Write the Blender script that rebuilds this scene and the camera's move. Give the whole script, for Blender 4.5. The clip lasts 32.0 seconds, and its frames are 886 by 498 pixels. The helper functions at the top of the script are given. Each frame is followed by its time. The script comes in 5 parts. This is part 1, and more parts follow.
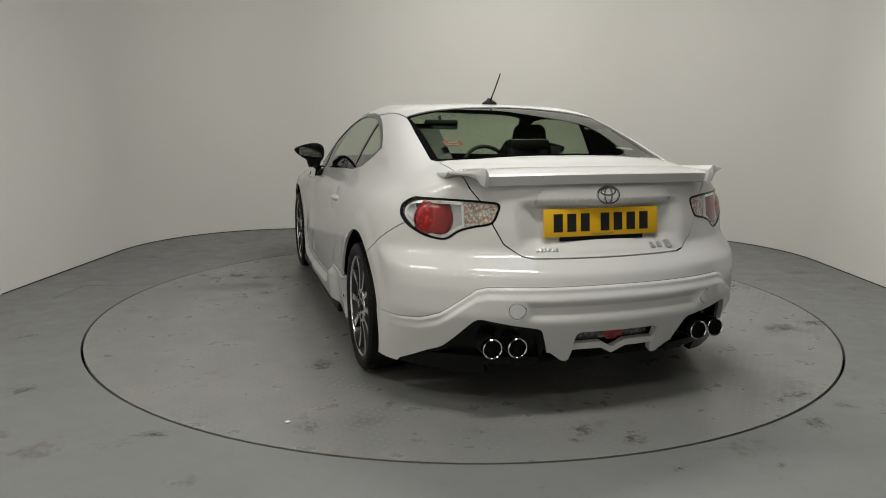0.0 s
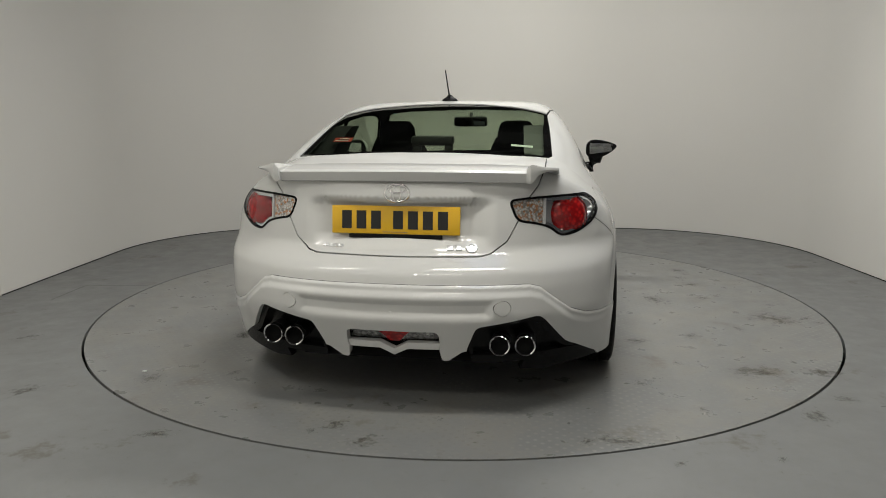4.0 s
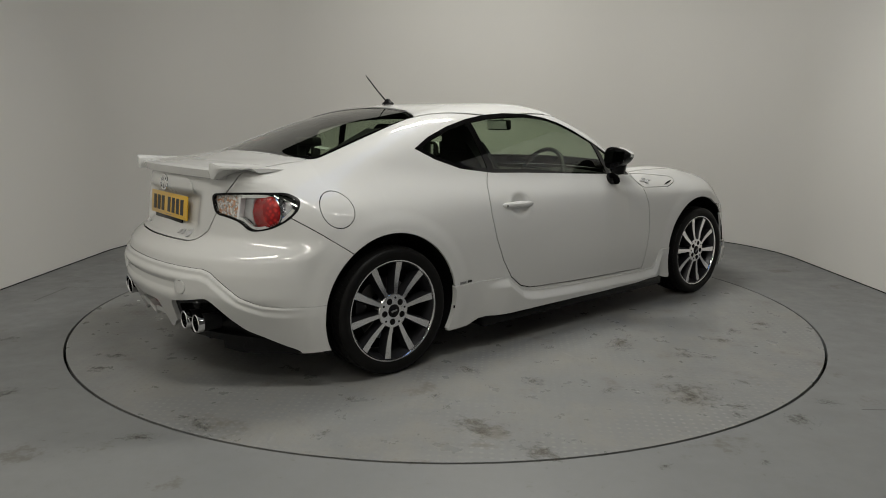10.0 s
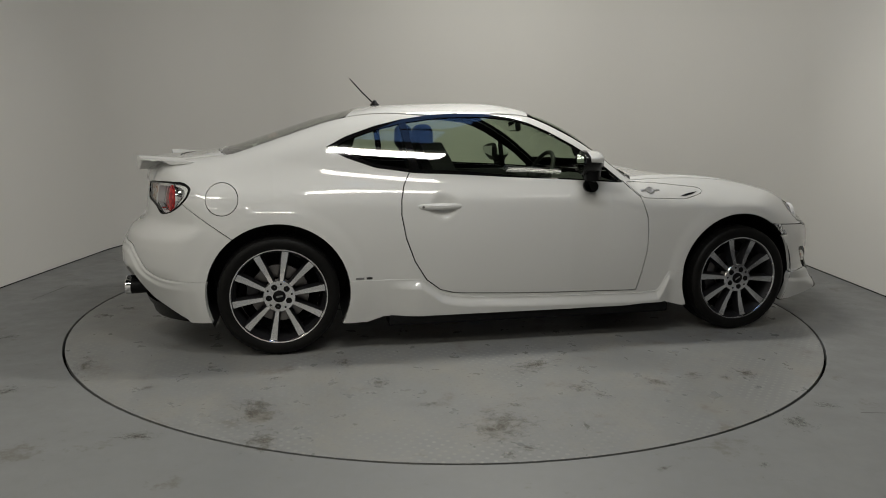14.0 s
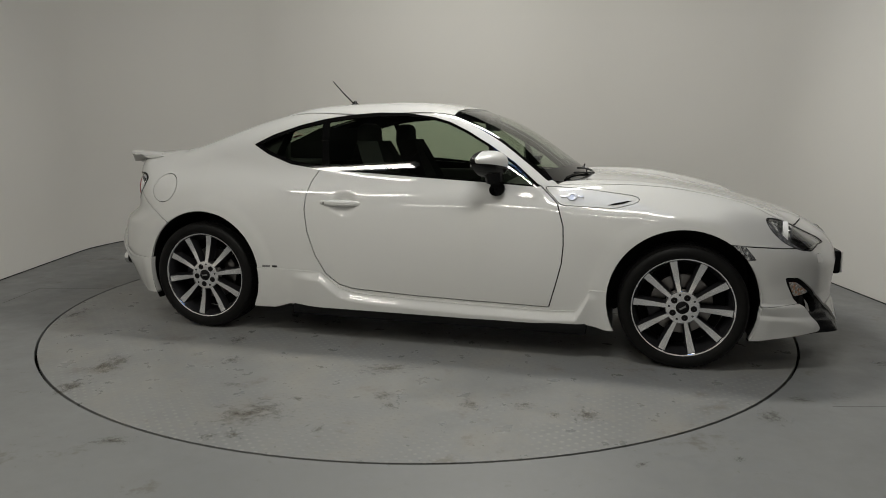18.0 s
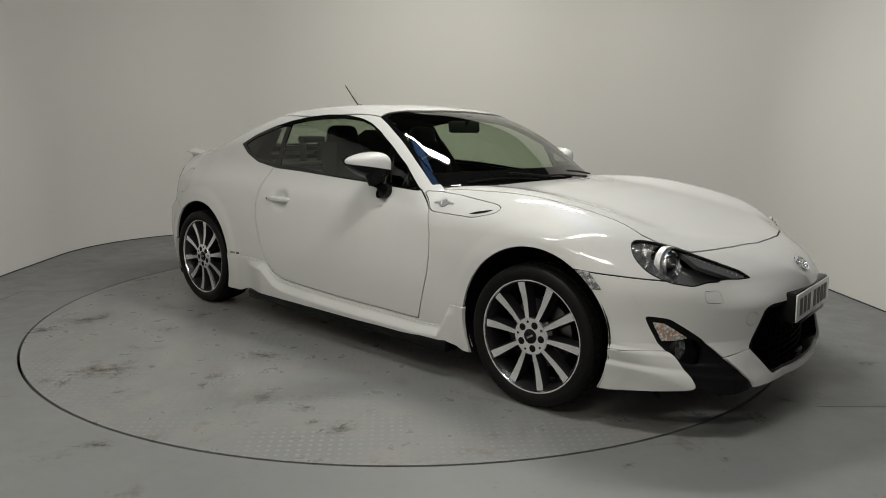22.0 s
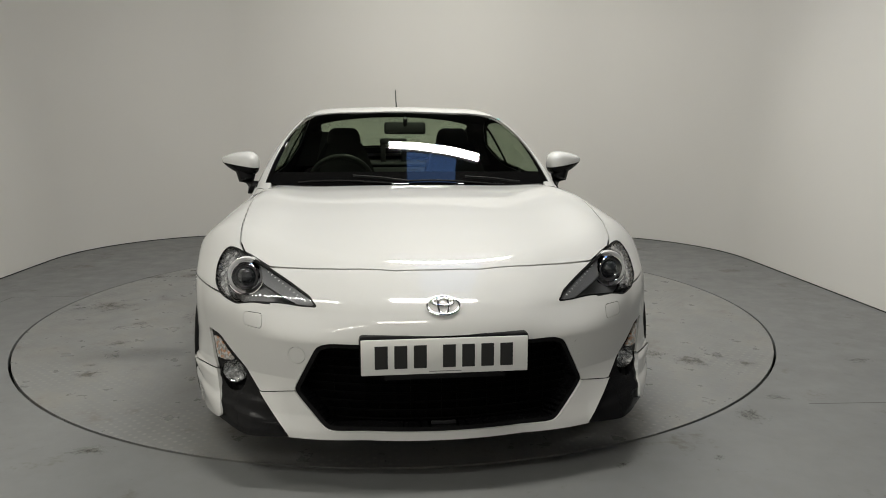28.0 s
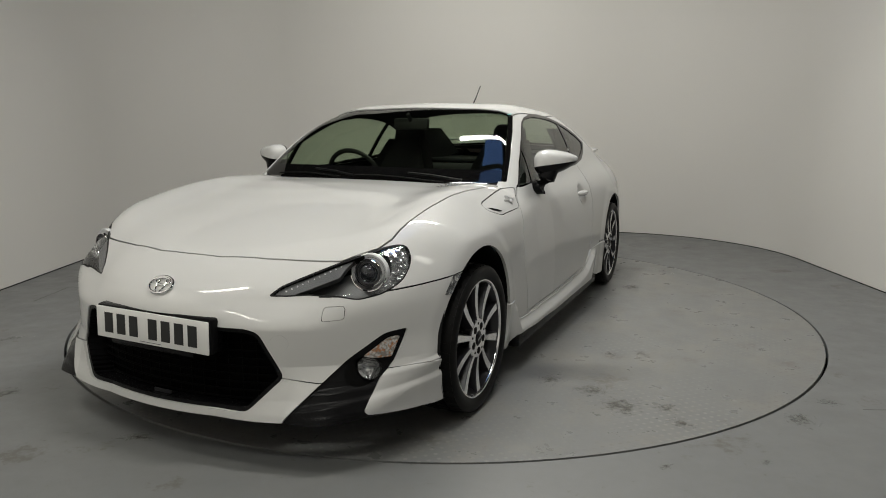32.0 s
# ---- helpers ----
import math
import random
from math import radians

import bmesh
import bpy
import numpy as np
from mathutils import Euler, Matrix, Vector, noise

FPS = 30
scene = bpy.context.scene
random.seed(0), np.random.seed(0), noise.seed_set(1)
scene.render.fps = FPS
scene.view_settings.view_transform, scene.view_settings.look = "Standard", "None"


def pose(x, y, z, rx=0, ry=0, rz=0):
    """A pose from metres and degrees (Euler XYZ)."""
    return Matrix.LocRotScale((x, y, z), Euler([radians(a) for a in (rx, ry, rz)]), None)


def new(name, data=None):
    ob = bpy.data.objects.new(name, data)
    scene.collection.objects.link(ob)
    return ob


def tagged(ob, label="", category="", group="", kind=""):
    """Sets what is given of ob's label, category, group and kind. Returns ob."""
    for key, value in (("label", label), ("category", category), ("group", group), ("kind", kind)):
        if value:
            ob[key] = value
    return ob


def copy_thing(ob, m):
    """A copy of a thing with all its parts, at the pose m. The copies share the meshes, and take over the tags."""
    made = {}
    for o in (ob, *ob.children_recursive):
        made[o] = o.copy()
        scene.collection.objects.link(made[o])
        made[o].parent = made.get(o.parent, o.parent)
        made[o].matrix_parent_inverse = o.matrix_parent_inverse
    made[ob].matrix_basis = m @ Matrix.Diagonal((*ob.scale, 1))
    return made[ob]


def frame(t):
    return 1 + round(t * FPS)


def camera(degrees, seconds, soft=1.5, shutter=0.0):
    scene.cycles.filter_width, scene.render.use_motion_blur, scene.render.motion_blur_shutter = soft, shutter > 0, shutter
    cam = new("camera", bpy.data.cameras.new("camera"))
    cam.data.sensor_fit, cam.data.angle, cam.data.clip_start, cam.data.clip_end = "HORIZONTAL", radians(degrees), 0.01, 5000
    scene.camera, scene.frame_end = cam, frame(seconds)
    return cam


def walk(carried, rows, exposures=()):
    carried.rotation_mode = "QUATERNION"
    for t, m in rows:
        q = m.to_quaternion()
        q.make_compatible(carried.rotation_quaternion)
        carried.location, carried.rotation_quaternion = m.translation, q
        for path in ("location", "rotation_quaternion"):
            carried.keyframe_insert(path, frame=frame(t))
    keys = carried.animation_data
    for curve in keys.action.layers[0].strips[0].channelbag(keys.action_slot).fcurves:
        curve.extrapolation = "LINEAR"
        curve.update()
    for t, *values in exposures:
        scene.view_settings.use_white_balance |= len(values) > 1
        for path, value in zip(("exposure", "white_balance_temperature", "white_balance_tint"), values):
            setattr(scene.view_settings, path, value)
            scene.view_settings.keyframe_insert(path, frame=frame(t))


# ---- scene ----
# Turntable centre at the origin, floor at z = 0; the camera stands on its tripod and is panned a little by hand.
EYE = (0.0, -4.393, 1.139)
# the camera darkens its picture a little while the long white side faces it
EXPOSURES = [(0.0, -0.16), (4.0, -0.18), (7, -0.35), (10.0, -0.45), (12.0, -0.5), (14, -0.5), (17, -0.51), (19.0, -0.3), (21.0, -0.3), (22.0, -0.24), (24.5, -0.25), (28.2, -0.12), (30.0, -0.13), (32, -0.32)]
cam = camera(65.96, 32.0, soft=0.95)
walk(cam, [(t, pose(*EYE, 90 + tilt, -roll, pan)) for t, pan, tilt, roll in [(0.0, 1.41, -10.15, 0.28), (0.5, 1.42, -10.20, 0.22), (1.0, 1.40, -10.20, 0.19), (1.5, 1.42, -10.28, 0.08), (2.0, 1.42, -10.26, -0.02), (2.5, 1.49, -10.30, -0.08), (3.0, 1.50, -10.33, -0.12), (3.5, 1.57, -10.40, -0.15), (4.0, 1.31, -10.39, -0.20), (4.5, 0.30, -10.49, -0.18), (6.5, 0.15, -10.19, 0.60), (7.0, 0.20, -10.17, 0.50), (7.5, 0.22, -10.19, 0.40), (8.0, 0.23, -10.19, 0.34), (8.5, 0.24, -10.21, 0.28), (9.0, 0.28, -10.18, 0.23), (9.5, 0.25, -10.17, 0.26), (10.0, 0.24, -10.15, 0.27), (10.5, 0.27, -10.17, 0.20), (11.0, 0.24, -10.19, 0.16), (11.5, 0.24, -10.18, 0.15), (12.0, 0.27, -10.12, 0.24), (12.5, 0.29, -10.18, 0.42), (13.0, 0.29, -10.16, 0.52), (13.5, 0.27, -10.12, 0.57), (14.0, 0.27, -10.09, 0.58), (14.5, 0.23, -10.07, 0.64), (16.5, -1.35, -10.24, 0.69), (17.0, -1.34, -10.21, 0.66), (17.5, -1.36, -10.19, 0.53), (18.0, -1.56, -10.11, 0.54), (18.5, -1.90, -10.02, 0.49), (19.0, -1.91, -10.01, 0.44), (19.5, -1.96, -10.00, 0.38), (20.0, -1.97, -9.97, 0.39), (20.5, -1.99, -9.96, 0.50), (21.0, -2.39, -10.02, 0.55), (21.5, -2.35, -10.03, 0.61), (22.0, -2.62, -9.94, 0.66), (22.5, -2.68, -9.84, 0.69), (23.0, -2.94, -9.85, 0.66), (23.5, -3.14, -9.86, 0.64), (24.0, -3.34, -9.85, 0.61), (24.5, -3.52, -9.83, 0.54), (26.5, -3.35, -9.78, 0.34), (27.0, -3.34, -9.80, 0.27), (27.5, -3.29, -9.79, 0.24), (28.0, -3.30, -9.81, 0.22), (28.5, -3.09, -9.84, 0.18), (29.0, -1.99, -9.93, 0.14), (29.5, -1.41, -10.00, 0.10), (30.0, -1.38, -10.04, 0.16), (30.5, -1.10, -10.08, 0.11), (31.0, -0.59, -10.14, 0.07), (31.5, 0.18, -10.14, 0.16), (32.0, 0.29, -10.15, 0.26)]], EXPOSURES)

# ---------------------------------------------------------------- light
world = bpy.data.worlds.new("world")
scene.world = world
world.use_nodes = True
world.node_tree.nodes["Background"].inputs[0].default_value = (0.55, 0.62, 0.75, 1)
world.node_tree.nodes["Background"].inputs[1].default_value = 0.02
scene.view_settings.exposure = 0.0


def lamp(name, x, y, z, sx, sy, watts, lean, colour=(1.0, 0.975, 0.89)):
    """The two lit halves of a batten; with a lean they face outwards and also light the walls."""
    for side in (-1, 1):
        data = bpy.data.lights.new(name, "AREA")
        data.shape, data.size, data.size_y, data.energy, data.color = "RECTANGLE", sx, sy / 2, watts / 2, colour
        new(name, data).matrix_world = pose(x, y + side * sy * 0.28, z, side * lean)


# hung fluorescent battens: middle x, y, length, width, watts, lean of their lit halves
# the third, fifth and sixth are unseen battens, added as fill light
LAMPS = [(0.5, 0.05, 1.25, 0.16, 122, 46), (0.30, -2.4, 1.25, 0.2, 48, 15), (-0.4, -4.4, 1.25, 0.14, 30, 10), (-2.2, -2.6, 1.25, 0.14, 31, 10), (-2.3, -4.9, 1.25, 0.14, 11, 10), (2.4, -2.8, 1.25, 0.14, 2, 10)]
CEILING, HANG = 4.2, 3.2
for lx, ly, sx, sy, watts, lean in LAMPS:
    lamp("tube_or_fill_light", lx, ly, HANG - 0.07, sx, sy, watts, lean)

# ---------------------------------------------------------------- materials


def material(name, build, **values):
    m = bpy.data.materials.new(name)
    m.use_nodes = True
    nodes, links = m.node_tree.nodes, m.node_tree.links
    bsdf = nodes["Principled BSDF"]
    for key, value in values.items():
        bsdf.inputs[key.replace("_", " ")].default_value = (*value, 1) if isinstance(value, tuple) and len(value) == 3 else value
    if build:
        build(nodes, links, bsdf)
    return m


def coords(nodes, links, scale=1.0, obj=True):
    tc, mp = nodes.new("ShaderNodeTexCoord"), nodes.new("ShaderNodeMapping")
    mp.inputs["Scale"].default_value = (scale, scale, scale) if not isinstance(scale, tuple) else scale
    links.new(tc.outputs["Object" if obj else "Generated"], mp.inputs["Vector"])
    return mp.outputs["Vector"]


def noise_tex(nodes, links, vec, scale, detail=5.0, rough=0.55):
    n = nodes.new("ShaderNodeTexNoise")
    n.inputs["Scale"].default_value, n.inputs["Detail"].default_value, n.inputs["Roughness"].default_value = scale, detail, rough
    links.new(vec, n.inputs["Vector"])
    return n.outputs["Fac"]


def ramp(nodes, links, fac, stops):
    r = nodes.new("ShaderNodeValToRGB")
    els = r.color_ramp.elements
    while len(els) < len(stops):
        els.new(0.5)
    for el, (p, c) in zip(els, stops):
        el.position, el.color = p, (*c, 1) if isinstance(c, tuple) else (c, c, c, 1)
    links.new(fac, r.inputs["Fac"])
    return r.outputs["Color"]


def mixed(nodes, links, fac, a, b, mode="MIX"):
    m = nodes.new("ShaderNodeMix")
    m.data_type, m.blend_type = "RGBA", mode
    for value, slot in ((fac, 0), (a, 6), (b, 7)):
        if hasattr(value, "is_linked"):
            links.new(value, m.inputs[slot])
        else:
            m.inputs[slot].default_value = (*value, 1) if isinstance(value, tuple) else value
    return m.outputs[2]


def bumped(nodes, links, bsdf, height, strength, distance=0.002):
    b = nodes.new("ShaderNodeBump")
    b.inputs["Strength"].default_value, b.inputs["Distance"].default_value = strength, distance
    links.new(height, b.inputs["Height"])
    links.new(b.outputs["Normal"], bsdf.inputs["Normal"])


def wall_nodes(n, l, b):
    v = coords(n, l)
    big = noise_tex(n, l, v, 0.7, 3)
    fine = noise_tex(n, l, v, 60, 4)
    c = mixed(n, l, big, (0.72, 0.705, 0.67), (0.77, 0.755, 0.72))
    l.new(c, b.inputs["Base Color"])
    bumped(n, l, b, fine, 0.12, 0.001)


def floor_nodes(n, l, b):
    v = coords(n, l)
    big = noise_tex(n, l, v, 0.9, 5, 0.6)
    mid = noise_tex(n, l, v, 6, 6, 0.65)
    spots = noise_tex(n, l, v, 3.1, 8, 0.7)
    specks = noise_tex(n, l, v, 12, 7, 0.75)
    c = mixed(n, l, big, (0.160, 0.166, 0.168), (0.205, 0.209, 0.207))
    c = mixed(n, l, ramp(n, l, mid, [(0.35, 0.0), (0.7, 0.35)]), c, (0.19, 0.19, 0.182))
    c = mixed(n, l, ramp(n, l, spots, [(0.60, 0.0), (0.66, 0.7)]), c, (0.11, 0.10, 0.085))
    c = mixed(n, l, ramp(n, l, specks, [(0.64, 0.0), (0.69, 0.6)]), c, (0.10, 0.088, 0.072))
    l.new(c, b.inputs["Base Color"])
    l.new(ramp(n, l, mid, [(0.3, 0.34), (0.75, 0.55)]), b.inputs["Roughness"])
    bumped(n, l, b, mid, 0.15, 0.002)


def disc_nodes(n, l, b):
    v = coords(n, l)
    big = noise_tex(n, l, v, 1.1, 5, 0.6)
    mid = noise_tex(n, l, v, 7, 6, 0.65)
    spots = noise_tex(n, l, v, 3.4, 7, 0.72)
    specks = noise_tex(n, l, v, 16, 8, 0.78)
    dust = noise_tex(n, l, v, 2.2, 8, 0.75)
    worn = noise_tex(n, l, v, 1.3, 4, 0.6)
    # the raised studs of the tread plate, worn bare in a few places
    studs = n.new("ShaderNodeTexVoronoi")
    studs.inputs["Scale"].default_value, studs.inputs["Randomness"].default_value = 27.0, 0.06
    turned = n.new("ShaderNodeMapping")
    turned.inputs["Rotation"].default_value = (0, 0, 0.785)
    l.new(v, turned.inputs["Vector"])
    l.new(turned.outputs["Vector"], studs.inputs["Vector"])
    stud = ramp(n, l, studs.outputs["Distance"], [(0.12, 1.0), (0.27, 0.0)])
    c = mixed(n, l, big, (0.176, 0.180, 0.180), (0.222, 0.225, 0.220))
    c = mixed(n, l, ramp(n, l, dust, [(0.48, 0.0), (0.66, 0.7)]), c, (0.245, 0.235, 0.212))
    c = mixed(n, l, ramp(n, l, spots, [(0.58, 0.0), (0.65, 0.6)]), c, (0.125, 0.112, 0.090))
    c = mixed(n, l, ramp(n, l, specks, [(0.62, 0.0), (0.68, 0.7)]), c, (0.10, 0.085, 0.068))
    c = mixed(n, l, ramp(n, l, specks, [(0.30, 0.5), (0.36, 0.0)]), c, (0.30, 0.29, 0.26))
    c = mixed(n, l, mixed(n, l, stud, (0.0, 0.0, 0.0), ramp(n, l, worn, [(0.40, 0.0), (0.62, 0.60)])), c, (0.33, 0.325, 0.305))
    c = mixed(n, l, mixed(n, l, stud, (0.0, 0.0, 0.0), ramp(n, l, dust, [(0.44, 0.0), (0.60, 0.42)])), c, (0.12, 0.11, 0.092))
    l.new(c, b.inputs["Base Color"])
    l.new(ramp(n, l, mid, [(0.3, 0.24), (0.75, 0.45)]), b.inputs["Roughness"])
    both_ = mixed(n, l, 0.4, mid, stud, "ADD")
    bumped(n, l, b, both_, 0.26, 0.002)


def stain_material(name, colour):
    """A ragged thin stain: it fades out towards its edge and in its own grain."""
    m = bpy.data.materials.new(name)
    m.use_nodes = True
    n, l = m.node_tree.nodes, m.node_tree.links
    b = n["Principled BSDF"]
    b.inputs["Base Color"].default_value = (*colour, 1)
    b.inputs["Roughness"].default_value = 0.6
    clear, mix = n.new("ShaderNodeBsdfTransparent"), n.new("ShaderNodeMixShader")
    v = coords(n, l)
    near = n.new("ShaderNodeVectorMath")
    near.operation = "LENGTH"
    l.new(v, near.inputs[0])
    info, shift = n.new("ShaderNodeObjectInfo"), n.new("ShaderNodeVectorMath")
    shift.operation = "MULTIPLY_ADD"
    shift.inputs[1].default_value = (37.0, 23.0, 11.0)
    l.new(info.outputs["Random"], shift.inputs[0])
    l.new(v, shift.inputs[2])
    grain = noise_tex(n, l, shift.outputs["Vector"], 3.8, 9, 0.78)
    less = n.new("ShaderNodeMath")
    less.operation = "MULTIPLY_ADD"
    less.inputs[1].default_value, less.inputs[2].default_value = -0.28, 0.17
    l.new(near.outputs["Value"], less.inputs[0])
    total = n.new("ShaderNodeMath")
    total.operation = "ADD"
    l.new(less.outputs[0], total.inputs[0])
    l.new(grain, total.inputs[1])
    l.new(ramp(n, l, total.outputs[0], [(0.54, 0.0), (0.74, 0.6)]), mix.inputs[0])
    l.new(clear.outputs[0], mix.inputs[1])
    l.new(b.outputs[0], mix.inputs[2])
    l.new(mix.outputs[0], n["Material Output"].inputs[0])
    return m


def paint_nodes(n, l, b):
    v = coords(n, l)
    flake = noise_tex(n, l, v, 900, 2)
    c = mixed(n, l, flake, (0.56, 0.56, 0.547), (0.61, 0.61, 0.597))
    l.new(c, b.inputs["Base Color"])


def tyre_nodes(n, l, b):
    v = coords(n, l)
    dust = noise_tex(n, l, v, 14, 5)
    c = mixed(n, l, dust, (0.003, 0.003, 0.003), (0.008, 0.0078, 0.0075))
    l.new(c, b.inputs["Base Color"])
    bumped(n, l, b, noise_tex(n, l, v, 120, 3), 0.2, 0.001)


def plastic_nodes(n, l, b):
    v = coords(n, l)
    l.new(mixed(n, l, noise_tex(n, l, v, 20, 4), (0.004, 0.004, 0.0045), (0.008, 0.008, 0.0085)), b.inputs["Base Color"])
    bumped(n, l, b, noise_tex(n, l, v, 600, 2), 0.15, 0.0005)


def cloth_nodes(n, l, b):
    v = coords(n, l)
    l.new(mixed(n, l, noise_tex(n, l, v, 260, 3), (0.008, 0.008, 0.009), (0.022, 0.022, 0.024)), b.inputs["Base Color"])
    bumped(n, l, b, noise_tex(n, l, v, 400, 2), 0.3, 0.001)


def red_nodes(n, l, b):
    v = coords(n, l)
    cell = n.new("ShaderNodeTexVoronoi")
    cell.inputs["Scale"].default_value = 60.0
    l.new(v, cell.inputs["Vector"])
    l.new(ramp(n, l, cell.outputs["Distance"], [(0.1, (0.58, 0.012, 0.010)), (0.6, (0.22, 0.003, 0.004))]), b.inputs["Base Color"])


def crystal_nodes(n, l, b):
    v = coords(n, l)
    cell = n.new("ShaderNodeTexVoronoi")
    cell.inputs["Scale"].default_value = 52.0
    l.new(v, cell.inputs["Vector"])
    # the facets' glints are painted in as bright and dark cells
    l.new(ramp(n, l, cell.outputs["Distance"], [(0.05, (0.85, 0.85, 0.85)), (0.35, (0.58, 0.58, 0.59)), (0.65, (0.28, 0.28, 0.29))]), b.inputs["Base Color"])
    bumped(n, l, b, cell.outputs["Distance"], 0.55, 0.004)


def flasher_nodes(n, l, b):
    """Clear facets over an amber bulb, their glints painted as bright and dark cells."""
    v = coords(n, l)
    cell = n.new("ShaderNodeTexVoronoi")
    cell.inputs["Scale"].default_value = 95.0
    l.new(v, cell.inputs["Vector"])
    c = ramp(n, l, cell.outputs["Distance"], [(0.08, (0.95, 0.94, 0.92)), (0.40, (0.72, 0.68, 0.64)), (0.7, (0.36, 0.33, 0.30))])
    amber = ramp(n, l, noise_tex(n, l, v, 70, 2), [(0.52, 0.0), (0.60, 0.75)])
    l.new(mixed(n, l, amber, c, (0.62, 0.22, 0.05)), b.inputs["Base Color"])
    bumped(n, l, b, cell.outputs["Distance"], 0.7, 0.003)


def glass_material(name, tint, gloss=1.0, head_on=0.075):
    m = bpy.data.materials.new(name)
    m.use_nodes = True
    n, l = m.node_tree.nodes, m.node_tree.links
    n.remove(n["Principled BSDF"])
    clear, shine, mix, facing = n.new("ShaderNodeBsdfTransparent"), n.new("ShaderNodeBsdfGlossy"), n.new("ShaderNodeMixShader"), n.new("ShaderNodeLayerWeight")
    clear.inputs["Color"].default_value = (*tint, 1)
    shine.inputs["Roughness"].default_value = 0.0
    shine.inputs["Color"].default_value = (gloss, gloss, gloss, 1)
    facing.inputs["Blend"].default_value = 0.5
    power, scale = n.new("ShaderNodeMath"), n.new("ShaderNodeMath")
    power.operation, power.inputs[1].default_value = "POWER", 5.0
    scale.operation, scale.inputs[1].default_value, scale.inputs[2].default_value = "MULTIPLY_ADD", 0.9, head_on
    l.new(facing.outputs["Facing"], power.inputs[0])
    l.new(power.outputs[0], scale.inputs[0])
    l.new(scale.outputs[0], mix.inputs[0])
    l.new(clear.outputs[0], mix.inputs[1])
    l.new(shine.outputs[0], mix.inputs[2])
    l.new(mix.outputs[0], n["Material Output"].inputs[0])
    return m


def glow(name, colour, strength):
    return material(name, None, Base_Color=colour, Emission_Color=colour, Emission_Strength=strength)


WALL = material("wall_paint", wall_nodes, Roughness=0.6)
FLOOR = material("painted_concrete", floor_nodes)
DISC = material("painted_steel_plate", disc_nodes)
GAP = material("dark_gap", None, Base_Color=(0.006, 0.006, 0.006), Roughness=0.8, Specular_IOR_Level=0.1)
MESH = material("black_grille_mesh", None, Base_Color=(0.001, 0.001, 0.001), Roughness=0.7, Specular_IOR_Level=0.05)
JOINT = material("worn_joint", None, Base_Color=(0.10, 0.10, 0.098), Roughness=0.7)
CEIL = material("dark_ceiling", None, Base_Color=(0.03, 0.03, 0.032), Roughness=0.8)
LAMPSILVER = material("lamp_silver", None, Base_Color=(0.78, 0.78, 0.79), Metallic=0.15, Roughness=0.25)
FRIT = material("black_glass_border", None, Base_Color=(0.004, 0.004, 0.004), Roughness=0.04)
SILVER = material("silver_badge", None, Base_Color=(0.62, 0.62, 0.63), Metallic=0.7, Roughness=0.3)
# dark grey of the added walls that are never in view
DARKWALL = material("dark_unseen_wall", None, Base_Color=(0.06, 0.06, 0.065), Roughness=0.7)
PAINT = material("pearl_white_paint", paint_nodes, Roughness=0.5, Specular_IOR_Level=0.15, Coat_Weight=1.0, Coat_Roughness=0.055, Coat_IOR=1.5)
PLASTIC = material("black_plastic", plastic_nodes, Roughness=0.45, Specular_IOR_Level=0.15)
SATIN = material("satin_black_paint", plastic_nodes, Roughness=0.25, Specular_IOR_Level=0.13)
RUBBER = material("tyre_rubber", tyre_nodes, Roughness=0.5, Specular_IOR_Level=0.14)
STAIN = stain_material("floor_stain", (0.088, 0.074, 0.052))
CHROME = material("chrome", None, Base_Color=(0.82, 0.82, 0.83), Metallic=1.0, Roughness=0.06)
ALLOY = material("machined_alloy", None, Base_Color=(0.84, 0.84, 0.85), Metallic=1.0, Roughness=0.17)
DARKALLOY = material("gunmetal_wheel_paint", None, Base_Color=(0.03, 0.03, 0.033), Metallic=0.6, Roughness=0.3)
STEEL = material("brake_steel", None, Base_Color=(0.20, 0.19, 0.185), Metallic=1.0, Roughness=0.35)
CLOTH = material("dark_seat_cloth", cloth_nodes, Roughness=0.9)
TRIM = material("dark_cabin_plastic", plastic_nodes, Roughness=0.55)
GLASS = glass_material("tinted_window_glass", (0.66, 0.73, 0.62))
CLEAR = glass_material("clear_lens", (0.93, 0.94, 0.94), head_on=0.04)
REDLENS = material("red_lamp_lens", red_nodes, Roughness=0.2, Coat_Weight=0.3, Coat_Roughness=0.02)
YELLOW = material("yellow_number_plate", None, Base_Color=(0.72, 0.42, 0.012), Roughness=0.3, Coat_Weight=0.5)
WHITE = material("white_number_plate", None, Base_Color=(0.75, 0.75, 0.73), Roughness=0.3, Coat_Weight=0.5)
BLACK = material("black_print", None, Base_Color=(0.012, 0.012, 0.012), Roughness=0.4)
GREYPRINT = material("grey_print", None, Base_Color=(0.16, 0.16, 0.16), Roughness=0.4)
MIRROR = material("mirror_glass", None, Base_Color=(0.8, 0.82, 0.84), Metallic=1.0, Roughness=0.01)
CHROMEDARK = material("lamp_reflector", None, Base_Color=(0.55, 0.55, 0.56), Metallic=0.5, Roughness=0.2)
CRYSTAL = material("painted_facet_reflector", crystal_nodes, Metallic=0.75, Roughness=0.12)
FLASHER = material("flasher_optic", flasher_nodes, Metallic=0.3, Roughness=0.14)
FLASHDARK = material("dark_lamp_optic", None, Base_Color=(0.13, 0.13, 0.135), Metallic=0.25, Roughness=0.38)
DARKLENS = material("projector_glass", None, Base_Color=(0.02, 0.022, 0.026), Roughness=0.03, Coat_Weight=1.0)
TUBE = glow("lit_tube", (1.0, 0.96, 0.88), 6.0)
SKYLIGHT = glow("daylight_panel", (0.18, 0.36, 0.82), 1.45)
